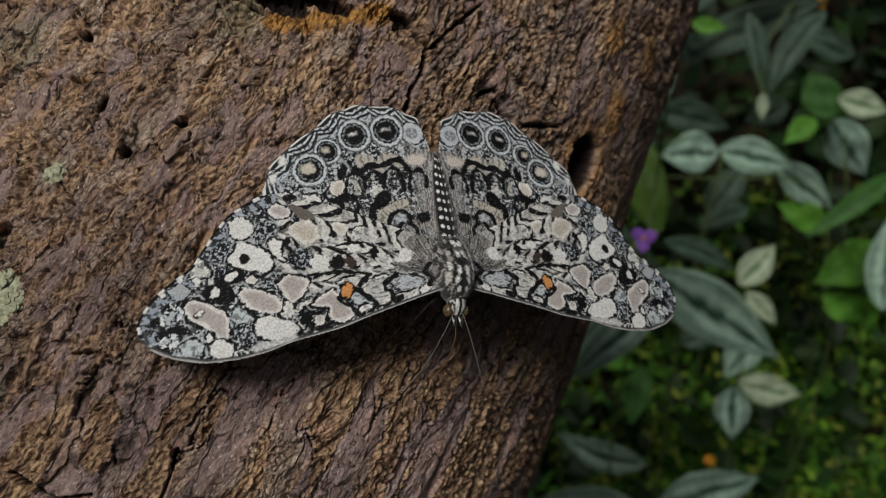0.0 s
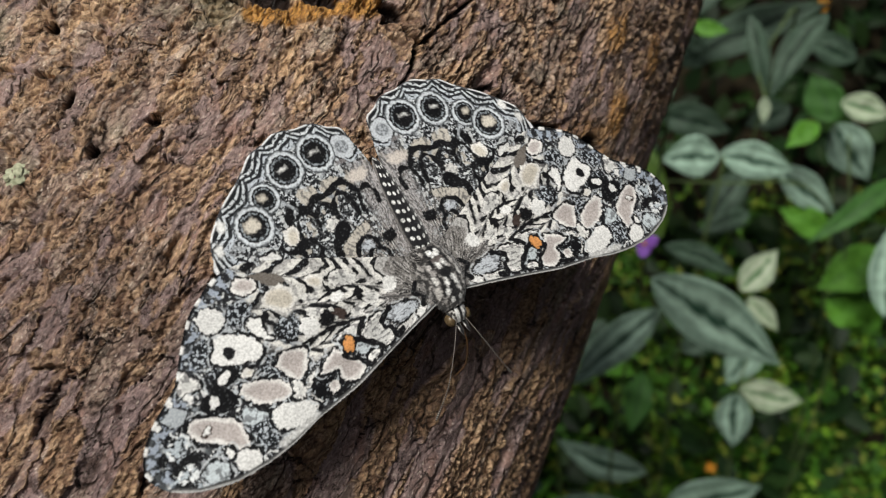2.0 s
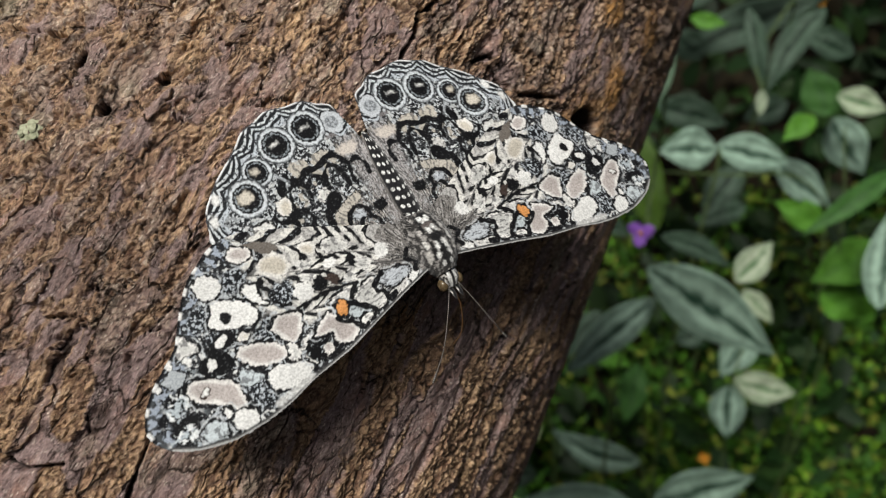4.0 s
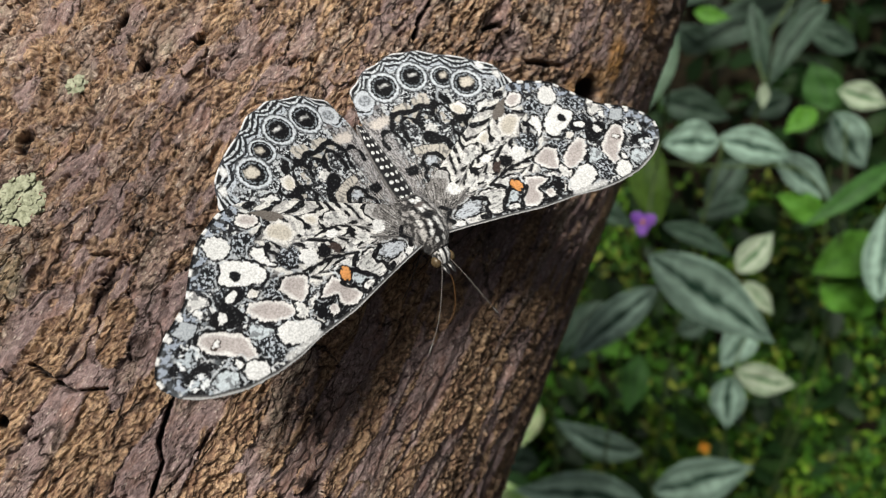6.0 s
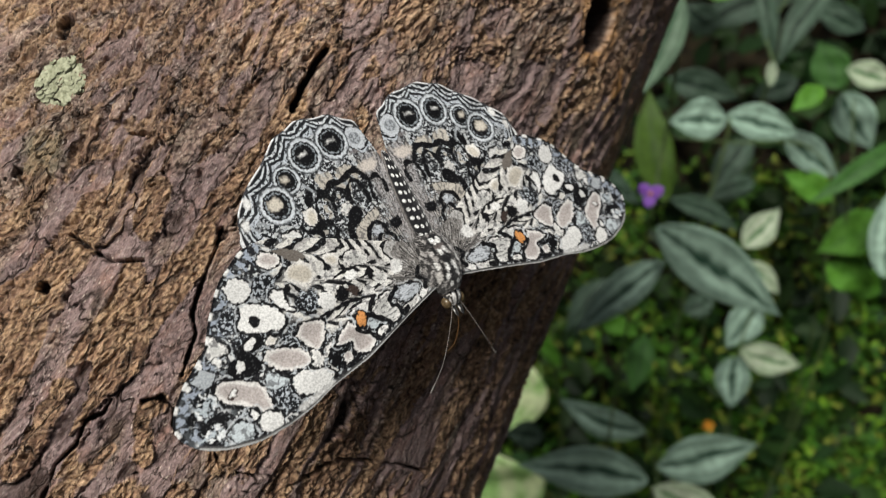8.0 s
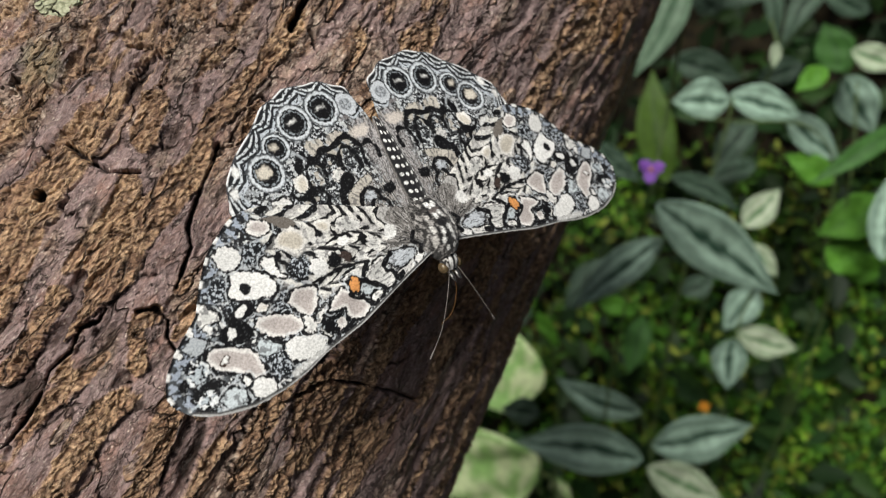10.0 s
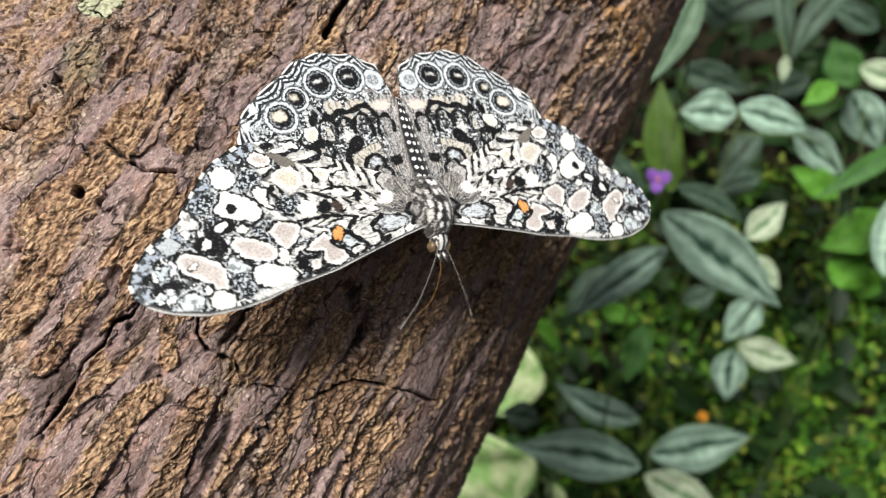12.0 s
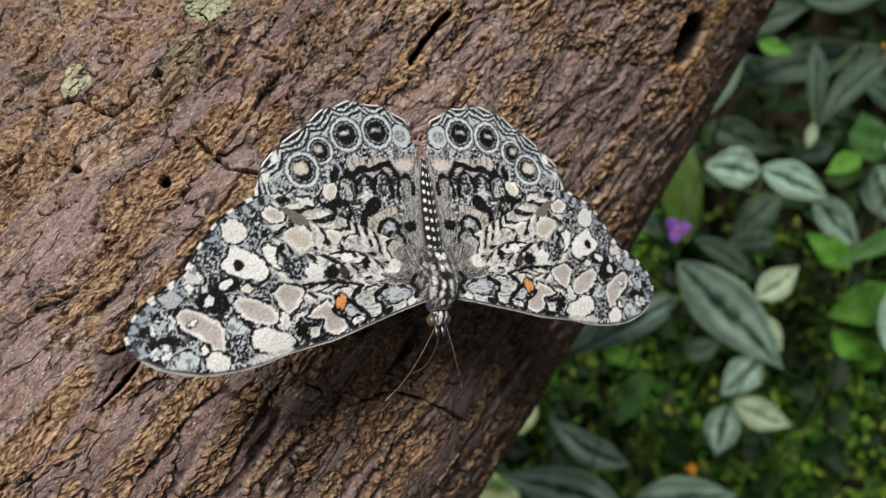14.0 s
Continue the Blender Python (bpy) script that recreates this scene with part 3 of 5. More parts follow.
class Plant:
    """One plant: an empty at its foot, a stem and its leaves."""

    def __init__(self, name, foot, label, category="plant", group=""):
        x, y = foot
        self.base = np.array([x, y, float(ground_height(np.array([x]), np.array([y]))[0]) - 0.004])
        self.ob = tagged(new(name), label, category, group)
        self.ob.location = self.base
        self.seed = abs(int(x * 7919 + y * 104729)) % 900
        self.last = None

    def leaf(self, a, b, width, kind):
        self.seed += 1
        off = -self.base
        under("leaf", leaf_mesh(np.array(a) + off, np.array(b) + off, width, kind, self.seed), self.ob)

    def stem(self, *places, thick=0.0011):
        pts = curve_points([p - self.base for p in map(np.array, places)], 10 * len(places))
        v, f = tube(pts, np.linspace(thick, thick * 0.55, len(pts)), 7)
        under("stem", mesh_of("stem", v, f, STEM), self.ob)

    def flower(self, at, petals, size, material, name="flower"):
        at = np.array(at) - self.base
        face = Vector(EYE_SIDE).normalized()
        turn = np.array(face.to_track_quat("Z", "Y").to_matrix())
        bm = bmesh.new()
        bmesh.ops.create_uvsphere(bm, u_segments=8, v_segments=6, radius=size * 0.16, matrix=Matrix.Translation(Vector(at) + face * size * 0.1))
        me = bpy.data.meshes.new("flower_eye")
        bm.to_mesh(me)
        bm.free()
        me.materials.append(PETAL_YELLOW)
        head = under("flower", me, self.ob, name)
        for k in range(petals):
            w0 = 2 * math.pi * k / petals + 0.5
            t, v = np.meshgrid(np.linspace(0, 1, 7), np.linspace(-1, 1, 5), indexing="ij")
            t, v = t.ravel(), v.ravel()
            half = size * 0.46 * np.sin(np.clip(t * 0.85 + 0.12, 0, 1) * math.pi) ** 0.7
            x, y, z = t * size, v * half, 0.25 * size * t * t - 0.12 * size * np.abs(v)
            loc = np.stack([x * math.cos(w0) - y * math.sin(w0), x * math.sin(w0) + y * math.cos(w0), z], 1)
            loc = np.vstack([loc, loc - np.array([0, 0, size * 0.03])])
            f = grid_faces(7, 5)
            faces = [tuple(q) for q in f] + [tuple(q[::-1] + 35) for q in f]
            under("petal", mesh_of("petal", loc @ turn.T + at, faces, material), head)


STRIPED = "trailing plant with silver-striped dark green leaves"


def zebra_front():
    p = Plant("zebra_plant", (0.13, 0.50), STRIPED + " and a purple flower", group="striped trailing plants")
    p.stem((0.13, 0.50, 0.01), (0.115, 0.45, 0.25), (0.112, 0.40, 0.40), (0.105, 0.385, 0.424))
    p.leaf((0.108, 0.371, 0.411), (0.175, 0.355, 0.367), 0.031, "Z")
    p.leaf((0.120, 0.390, 0.385), (0.070, 0.376, 0.346), 0.020, "Z")
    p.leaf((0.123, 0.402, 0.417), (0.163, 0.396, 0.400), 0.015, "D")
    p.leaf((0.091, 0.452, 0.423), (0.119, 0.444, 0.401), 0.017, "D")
    p.leaf((0.115, 0.393, 0.524), (0.090, 0.375, 0.474), 0.018, "S")
    p.stem((0.112, 0.40, 0.40), (0.12, 0.41, 0.47), (0.116, 0.393, 0.526), thick=0.0012)
    p.flower((0.1052, 0.3780, 0.4266), 3, 0.0072, PETAL, "purple flower")


def zebra_low():
    p = Plant("zebra_plant", (0.15, 0.53), STRIPED + " low on the bank", group="striped trailing plants")
    p.stem((0.15, 0.53, 0.0), (0.150, 0.45, 0.14), (0.144, 0.428, 0.212), (0.152, 0.47, 0.20), (0.156, 0.504, 0.197))
    p.leaf((0.156, 0.504, 0.197), (0.087, 0.512, 0.221), 0.025, "Z")
    p.leaf((0.145, 0.434, 0.216), (0.216, 0.439, 0.231), 0.033, "Z")
    p.leaf((0.137, 0.423, 0.213), (0.049, 0.426, 0.221), 0.033, "Z")
    p.leaf((0.140, 0.422, 0.208), (0.194, 0.413, 0.186), 0.028, "P")
    p.leaf((0.065, 0.425, 0.245), (0.039, 0.426, 0.248), 0.022, "D")


def zebra_small():
    p = Plant("zebra_plant", (0.22, 0.56), "small striped plant with pale and silver leaves", group="striped trailing plants")
    p.stem((0.22, 0.56, 0.02), (0.22, 0.51, 0.18), (0.217, 0.501, 0.269), (0.232, 0.52, 0.30))
    p.leaf((0.215, 0.500, 0.267), (0.212, 0.487, 0.230), 0.025, "Z")
    p.leaf((0.218, 0.502, 0.271), (0.264, 0.498, 0.261), 0.023, "P")
    p.leaf((0.236, 0.522, 0.299), (0.211, 0.510, 0.268), 0.025, "Z")
    p.leaf((0.214, 0.499, 0.343), (0.235, 0.491, 0.321), 0.014, "P")
    p.leaf((0.173, 0.503, 0.301), (0.197, 0.508, 0.313), 0.021, "D")


def zebra_mid():
    p = Plant("zebra_plant", (0.19, 0.58), STRIPED + " trailing down the bank", group="striped trailing plants")
    p.stem((0.19, 0.58, 0.03), (0.17, 0.50, 0.30), (0.174, 0.47, 0.43), (0.180, 0.475, 0.45), (0.22, 0.49, 0.438))
    p.leaf((0.174, 0.418, 0.383), (0.196, 0.426, 0.405), 0.018, "P")
    p.leaf((0.221, 0.495, 0.436), (0.259, 0.485, 0.408), 0.023, "Z")
    p.leaf((0.173, 0.471, 0.451), (0.220, 0.468, 0.441), 0.023, "Z")
    p.leaf((0.183, 0.497, 0.443), (0.145, 0.497, 0.442), 0.027, "Z")
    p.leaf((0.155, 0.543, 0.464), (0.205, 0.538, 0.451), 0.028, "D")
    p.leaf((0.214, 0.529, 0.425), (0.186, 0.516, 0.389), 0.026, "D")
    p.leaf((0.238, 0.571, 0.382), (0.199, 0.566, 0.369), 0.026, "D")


def zebra_top():
    p = Plant("zebra_plant", (0.24, 0.66), STRIPED + " high on the bank", group="striped trailing plants")
    p.stem((0.24, 0.66, 0.12), (0.235, 0.58, 0.42), (0.235, 0.53, 0.53), (0.207, 0.51, 0.50), (0.205, 0.492, 0.482))
    # top leaves take the darker D colour in place of the shade there
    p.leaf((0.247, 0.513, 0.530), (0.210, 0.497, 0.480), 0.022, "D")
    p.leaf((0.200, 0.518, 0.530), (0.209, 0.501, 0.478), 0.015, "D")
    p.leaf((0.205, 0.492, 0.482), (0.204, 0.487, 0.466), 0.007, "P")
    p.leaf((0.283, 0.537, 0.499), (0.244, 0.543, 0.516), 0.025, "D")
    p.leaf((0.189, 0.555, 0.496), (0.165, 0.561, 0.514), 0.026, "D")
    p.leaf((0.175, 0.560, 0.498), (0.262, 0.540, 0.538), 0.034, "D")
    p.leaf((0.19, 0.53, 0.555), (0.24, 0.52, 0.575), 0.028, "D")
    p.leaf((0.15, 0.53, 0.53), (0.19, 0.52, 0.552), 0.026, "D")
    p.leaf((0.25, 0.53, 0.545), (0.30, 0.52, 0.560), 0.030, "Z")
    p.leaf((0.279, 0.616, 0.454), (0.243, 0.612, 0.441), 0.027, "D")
    p.flower((0.260, 0.548, 0.533), 4, 0.005, PETAL_YELLOW, "orange flower")


def zebra_right():
    p = Plant("zebra_plant", (0.31, 0.60), STRIPED + " on the bank", group="striped trailing plants")
    p.stem((0.31, 0.60, 0.05), (0.29, 0.54, 0.30), (0.276, 0.540, 0.455), (0.26, 0.51, 0.48))
    p.leaf((0.276, 0.540, 0.455), (0.301, 0.527, 0.418), 0.031, "Z")
    p.leaf((0.257, 0.500, 0.477), (0.291, 0.497, 0.468), 0.018, "P")
    p.leaf((0.267, 0.429, 0.360), (0.274, 0.449, 0.416), 0.024, "Z")
    p.leaf((0.315, 0.50, 0.44), (0.30, 0.49, 0.49), 0.026, "D")


def green_herb():
    p = Plant("green_herb", (0.28, 0.57), "bright green leafy herb growing among striped leaves", "plant")
    p.stem((0.28, 0.57, 0.03), (0.275, 0.50, 0.25), (0.262, 0.475, 0.39), (0.255, 0.48, 0.46))
    p.stem((0.262, 0.475, 0.39), (0.215, 0.442, 0.437), (0.167, 0.439, 0.441), (0.130, 0.44, 0.443), thick=0.0009)
    p.leaf((0.269, 0.440, 0.444), (0.213, 0.427, 0.408), 0.013, "G")
    p.leaf((0.256, 0.505, 0.463), (0.243, 0.516, 0.493), 0.024, "G")
    p.leaf((0.230, 0.469, 0.469), (0.210, 0.464, 0.456), 0.014, "Y")
    p.leaf((0.290, 0.476, 0.384), (0.244, 0.468, 0.362), 0.030, "Y")
    p.leaf((0.253, 0.479, 0.394), (0.221, 0.486, 0.411), 0.019, "Y")
    p.leaf((0.306, 0.492, 0.323), (0.274, 0.496, 0.333), 0.024, "Y")
    p.leaf((0.158, 0.500, 0.525), (0.178, 0.490, 0.522), 0.010, "Y")
    p.leaf((0.269, 0.522, 0.459), (0.256, 0.533, 0.488), 0.015, "G")
    p.leaf((0.255, 0.475, 0.352), (0.285, 0.47, 0.335), 0.026, "Y")


def green_weed():
    p = Plant("green_weed", (0.10, 0.53), "small green weed behind the trunk", "plant")
    p.stem((0.10, 0.53, 0.0), (0.09, 0.50, 0.20), (0.075, 0.485, 0.29), (0.11, 0.50, 0.30), (0.15, 0.53, 0.28))
    p.leaf((0.159, 0.531, 0.376), (0.146, 0.558, 0.455), 0.028, "O")
    p.leaf((0.155, 0.530, 0.269), (0.144, 0.514, 0.226), 0.021, "G")
    p.leaf((0.066, 0.481, 0.293), (0.082, 0.473, 0.269), 0.012, "Y")
    p.leaf((0.111, 0.500, 0.294), (0.141, 0.497, 0.285), 0.014, "Y")
    p.leaf((0.115, 0.494, 0.330), (0.084, 0.482, 0.295), 0.024, "D")
    p.leaf((0.06, 0.49, 0.30), (0.05, 0.48, 0.275), 0.012, "D")
    p.flower((0.1862, 0.459, 0.2332), 4, 0.0042, PETAL_YELLOW, "orange flower")


def broad_plant():
    p = Plant("broad_leaf_plant", (0.08, 0.56), "plant with broad pale green variegated leaves", "plant")
    p.stem((0.08, 0.56, 0.04), (0.086, 0.545, 0.08), (0.075, 0.56, 0.12), (0.057, 0.56, 0.160))
    p.leaf((0.056, 0.559, 0.158), (0.042, 0.582, 0.240), 0.066, "V")
    p.leaf((0.066, 0.524, 0.087), (0.000, 0.531, 0.165), 0.098, "V")
    p.leaf((0.085, 0.563, 0.094), (0.120, 0.549, 0.034), 0.056, "V")


for make in (zebra_front, zebra_low, zebra_small, zebra_mid, zebra_top, zebra_right, green_herb, green_weed, broad_plant):
    make()


def foliage_stuff(name, label, count, region, size, tones, seed, lift, slim=1.0, thin_out=0.0):
    """A mat of small folded leaves on the bank, as one object."""
    rng = np.random.RandomState(seed)
    x0, x1, y0, y1 = region
    x, y = rng.uniform(x0, x1, count), rng.uniform(y0, y1, count)
    thick = fbm(x * 9, y * 9 + 3, 2, 8) + 1.2 * (x - 0.17)
    keep = thick > rng.uniform(-0.9, 0.5, count) * thin_out - 1 + thin_out
    x, y, count = x[keep], y[keep], int(keep.sum())
    z = ground_height(x, y)
    at = np.stack([x, y - rng.uniform(0, lift, count), z + rng.uniform(0, lift * 0.6, count)], 1)
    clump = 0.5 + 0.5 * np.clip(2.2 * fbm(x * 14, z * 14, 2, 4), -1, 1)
    size = size * rng.uniform(0.5, 1.3, count)
    along = rng.normal(0, 1, (count, 3)) + np.array([0, -0.3, -0.3])
    along /= np.linalg.norm(along, axis=1)[:, None]
    face = rng.normal(0, 0.6, (count, 3)) + np.array([-0.1, -1.0, 0.7])
    face -= along * np.sum(face * along, 1)[:, None]
    face /= np.linalg.norm(face, axis=1)[:, None]
    side = np.cross(along, face)
    shape = tuple((q, r * slim, s) for q, r, s in ((0, 0, 0), (0.35, 0.27, 0.05), (0.7, 0.20, 0.03), (1, 0, -0.1), (0.7, -0.20, 0.03), (0.35, -0.27, 0.05), (0.45, 0, -0.03)))
    verts = np.stack([at + size[:, None] * (a * along + b * side + c * face) for a, b, c in shape], 1).reshape(-1, 3)
    k = np.arange(count)[:, None] * 7
    tri = ((0, 1, 6), (1, 2, 6), (2, 3, 6), (3, 4, 6), (4, 5, 6), (5, 0, 6))
    faces = np.concatenate([k + np.array([t]) for t in tri])
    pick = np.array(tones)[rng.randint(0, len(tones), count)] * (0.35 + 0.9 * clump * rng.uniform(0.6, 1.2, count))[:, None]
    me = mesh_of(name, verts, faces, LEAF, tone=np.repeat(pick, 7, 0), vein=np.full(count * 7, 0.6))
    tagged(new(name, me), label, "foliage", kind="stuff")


GREENS = ((0.048, 0.154, 0.011), (0.092, 0.233, 0.016), (0.035, 0.114, 0.014), (0.163, 0.317, 0.022), (0.062, 0.176, 0.014), (0.042, 0.128, 0.011), (0.290, 0.352, 0.048))
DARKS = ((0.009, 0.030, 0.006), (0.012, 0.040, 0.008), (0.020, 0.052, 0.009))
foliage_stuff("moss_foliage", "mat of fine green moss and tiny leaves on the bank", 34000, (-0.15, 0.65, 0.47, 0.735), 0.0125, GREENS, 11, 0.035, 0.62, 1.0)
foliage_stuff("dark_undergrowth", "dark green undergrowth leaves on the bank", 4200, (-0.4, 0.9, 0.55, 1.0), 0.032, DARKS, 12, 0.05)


MM = 0.000902

# ---- the butterfly: body frame in units of MM, y to the head, z up from the back, wings mirrored in x ----
BLACK, UMBER = (0.006, 0.006, 0.007), (0.045, 0.028, 0.022)
WHITE, PALE, CREAM = (0.69, 0.69, 0.67), (0.50, 0.50, 0.48), (0.55, 0.51, 0.435)
TAUPE, TAN = (0.43, 0.39, 0.37), (0.46, 0.43, 0.375)
SLATE, MINT, ORANGE = (0.38, 0.41, 0.43), (0.47, 0.52, 0.54), (0.60, 0.27, 0.09)
SLATEP = (0.44, 0.47, 0.50)


class Wing:
    """A wing on a fine grid: outline, pattern and gentle relief, in mm."""

    def __init__(self, outline, margin, seed, step_mm=0.1):
        self.edge = curve_points(outline, 260)
        lo, hi = self.edge.min(0) - step_mm, self.edge.max(0) + step_mm
        us, vs = np.arange(lo[0], hi[0], step_mm), np.arange(lo[1], hi[1], step_mm)
        U, V = np.meshgrid(us, vs, indexing="ij")
        self.shape, self.u, self.v = U.shape, U.ravel(), V.ravel()
        self.seed = seed
        self.wu = self.u + 0.24 * fbm(self.u / 2.0, self.v / 2.0, 2, seed) + 0.13 * fbm(self.u / 0.6, self.v / 0.6, 2, seed + 3)
        self.wv = self.v + 0.24 * fbm(self.u / 2.0, self.v / 2.0, 2, seed + 9) + 0.13 * fbm(self.u / 0.6, self.v / 0.6, 2, seed + 12)
        self.vary = np.clip(1 + 1.4 * perlin(self.u / 0.9, self.v / 0.9, seed + 15), 0.3, 2)
        self.tone = np.zeros((len(self.u), 3))
        rim = curve_points(margin, 160)
        self.rim, self.arc = np.full(len(self.u), 1e9), np.zeros(len(self.u))
        travel = 0.0
        for a, b in zip(rim[:-1], rim[1:]):
            span = np.linalg.norm(b - a)
            t = np.clip(((self.u - a[0]) * (b - a)[0] + (self.v - a[1]) * (b - a)[1]) / span ** 2, 0, 1)
            d = np.hypot(self.u - a[0] - t * (b - a)[0], self.v - a[1] - t * (b - a)[1])
            self.arc = np.where(d < self.rim, travel + t * span, self.arc)
            self.rim = np.minimum(self.rim, d)
            travel += span

    def lay(self, mask, colour):
        m = np.clip(mask, 0, 1)[:, None]
        self.tone = self.tone * (1 - m) + np.array(colour) * m

    def inside(self):
        n, x, y = len(self.edge), self.u, self.v
        odd = np.zeros(len(x), bool)
        for k in range(n):
            (x0, y0), (x1, y1) = self.edge[k], self.edge[(k + 1) % n]
            if y0 != y1:
                odd ^= ((y0 > y) != (y1 > y)) & (x < (x1 - x0) * (y - y0) / (y1 - y0) + x0)
        return odd

    def spot(self, u, v, a, b, turn, colour, ring=0.0):
        c, s = math.cos(radians(turn)), math.sin(radians(turn))
        x, y = self.wu - u, self.wv - v
        p, q = (x * c + y * s) / max(a, 0.05), (-x * s + y * c) / max(b, 0.05)
        d = (np.abs(p) ** 2.7 + np.abs(q) ** 2.7) ** (1 / 2.7)
        gap = (d - 1) * min(a, b) + 0.16 * fbm(self.u / 0.8, self.v / 0.8, 2, self.seed + 19)
        if ring:
            self.lay(1 - step(-0.08, 0.08, gap - ring * 1.45 * np.clip(self.vary - 0.35, 0, 2)), BLACK)
        soft = 0.10 if ring else 0.28
        self.lay(1 - step(-soft - 0.05, soft * 0.5, gap + 0.25 * perlin(self.u / 0.35, self.v / 0.35, self.seed + 17)), colour)

    def gap_to(self, points, warp=0.55):
        """Signed gap to a smooth closed outline (inside below 0), far places left at 9."""
        line = curve_points([*points, points[0]], 5 * len(points) + 1)
        near = np.where((self.u > line[:, 0].min() - 1.5) & (self.u < line[:, 0].max() + 1.5) & (self.v > line[:, 1].min() - 1.5) & (self.v < line[:, 1].max() + 1.5))[0]
        x, y = self.u[near] + warp * (self.wu - self.u)[near], self.v[near] + warp * (self.wv - self.v)[near]
        d = segment_gap(x, y, [tuple(p) for p in line])
        odd = np.zeros(len(x), bool)
        for (x0, y0), (x1, y1) in zip(line[:-1], line[1:]):
            if y0 != y1:
                odd ^= ((y0 > y) != (y1 > y)) & (x < (x1 - x0) * (y - y0) / (y1 - y0) + x0)
        gap = np.full(len(self.u), 9.0)
        gap[near] = np.where(odd, -d, d)
        return gap

    def patch(self, colour, ring, *points):
        """A blotch of scales with a smooth outline, frayed at the edge and often edged with black."""
        gap = self.gap_to(points) - 0.04
        spread = np.arctan2(self.v - self.root[1], self.u - self.root[0]) * 14
        fray = gap + 0.22 * perlin(self.u / 0.5, self.v / 0.5, self.seed + 17) + 0.16 * perlin(self.u / 0.24, self.v / 0.24, self.seed + 18)
        fray = fray + (0.16 if ring > 0.28 else 0.30) * perlin(self.reach / 1.3, spread / 0.32, self.seed + 21)
        if ring:
            self.lay(1 - step(-0.06, 0.06, 0.5 * gap + 0.5 * fray - ring * 1.0 * np.clip(self.vary, 0.2, 1.7)), BLACK)
            if ring > 0.15:
                rim = np.abs(0.5 * gap + 0.5 * fray - ring * np.clip(self.vary, 0.2, 1.7) - 0.20)
                self.lay(0.7 * (1 - step(0.05, 0.13, rim)) * step(-0.15, 0.1, perlin(self.u / 1.1, self.v / 1.1, self.seed + 31)), (0.52, 0.55, 0.57))
        self.lay(1 - step(-0.06, 0.05, fray), colour)
        if colour == BLACK and len(points) == 6:
            self.lay(1 - step(-0.1, 0.08, gap), BLACK)
        if colour in (TAUPE, CREAM, PALE):
            blot = perlin(self.u / 1.4, self.v / 1.4, self.seed + 23)
            self.lay(0.8 * (1 - step(-0.06, 0.05, fray)) * step(-0.62, -0.12, gap + 0.3 * blot), (0.74, 0.73, 0.70))
        if colour in (TAUPE, CREAM, WHITE):
            heart = (1 - step(-1.1, -0.5, gap)) * step(-0.15, 0.25, fbm(self.u / 0.5, self.v / 0.5, 2, self.seed + 25))
            self.lay(0.35 * heart, tuple(0.62 * c for c in colour))
        if colour in (MINT, TAN, SLATEP, PALE):
            shadow = step(0.10, 0.24, perlin(self.reach / 0.9, spread / 0.45, self.seed + 35) + 0.5 * perlin(self.u / 0.3, self.v / 0.3, self.seed + 36))
            self.lay(0.7 * shadow * (1 - step(-0.06, 0.05, fray)), (0.07, 0.07, 0.075))

    def maze(self, scale, seed, mask, light, dark=(0.010, 0.011, 0.013), cut=0.0):
        """Fine black and pale scales in wandering flecks."""
        n = perlin(self.u / scale, self.v / scale, seed) + 0.7 * perlin(self.u / scale * 2.2, self.v / scale * 2.2, seed + 1)
        self.lay(mask, dark)
        self.lay(mask * step(cut - 0.05, cut + 0.10, n), light)

    def dusty(self, *points):
        """Blue-grey dust over black."""
        gap = self.gap_to(points) + 0.5 * perlin(self.u / 0.8, self.v / 0.8, self.seed + 27)
        self.maze(0.40, self.seed + 29, 1 - step(-0.25, 0.3, gap), (0.44, 0.48, 0.52), cut=0.15)

    def eyespot(self, u, v, r, pupil, big):
        x, y = 0.75 * self.u + 0.25 * self.wu - u, 0.75 * self.v + 0.25 * self.wv - v
        d = np.hypot(x, y * 0.94)
        rag = d + 0.12 * r * fbm(self.u / 0.4, self.v / 0.4, 2, self.seed + 81)
        self.lay(1 - step(r * 1.36, r * 1.42, rag), (0.05, 0.055, 0.06))
        self.lay(1 - step(r * 1.16, r * 1.34, rag), (0.58, 0.62, 0.65))
        self.lay(1 - step(r * 1.00, r * 1.08, rag), BLACK)
        ringed = (1 - step(0.03 * r, 0.10 * r, np.abs(rag - 0.84 * r))) * step(-0.35, 0.15, perlin(self.u / 0.3, self.v / 0.3, self.seed + 83))
        self.lay(ringed * 0.75, (0.34, 0.38, 0.41))
        self.lay(1 - step(r * 0.70, r * 0.76, rag), (0.006, 0.006, 0.007))
        self.spot(u + 0.15 * r, v - 0.12 * r, big * r, big * r * (0.9 if pupil == CREAM else 0.42), 12, pupil)

    def line(self, width, *points):
        """A wavering black line through the points."""
        bent = curve_points(points, 6 * len(points))
        d = segment_gap(self.u + 0.6 * (self.wu - self.u), self.v + 0.6 * (self.wv - self.v), [tuple(p) for p in bent])
        self.lay(1 - step(-0.06, 0.06, d - width * 0.85 * self.vary), BLACK)

    def veins(self, root, ends, width=0.09, colour=(0.03, 0.03, 0.032)):
        for e in ends:
            d = segment_gap(self.u, self.v, [root, e])
            self.lay(0.75 * (1 - step(width * 0.5, width * 1.6, d)), colour)

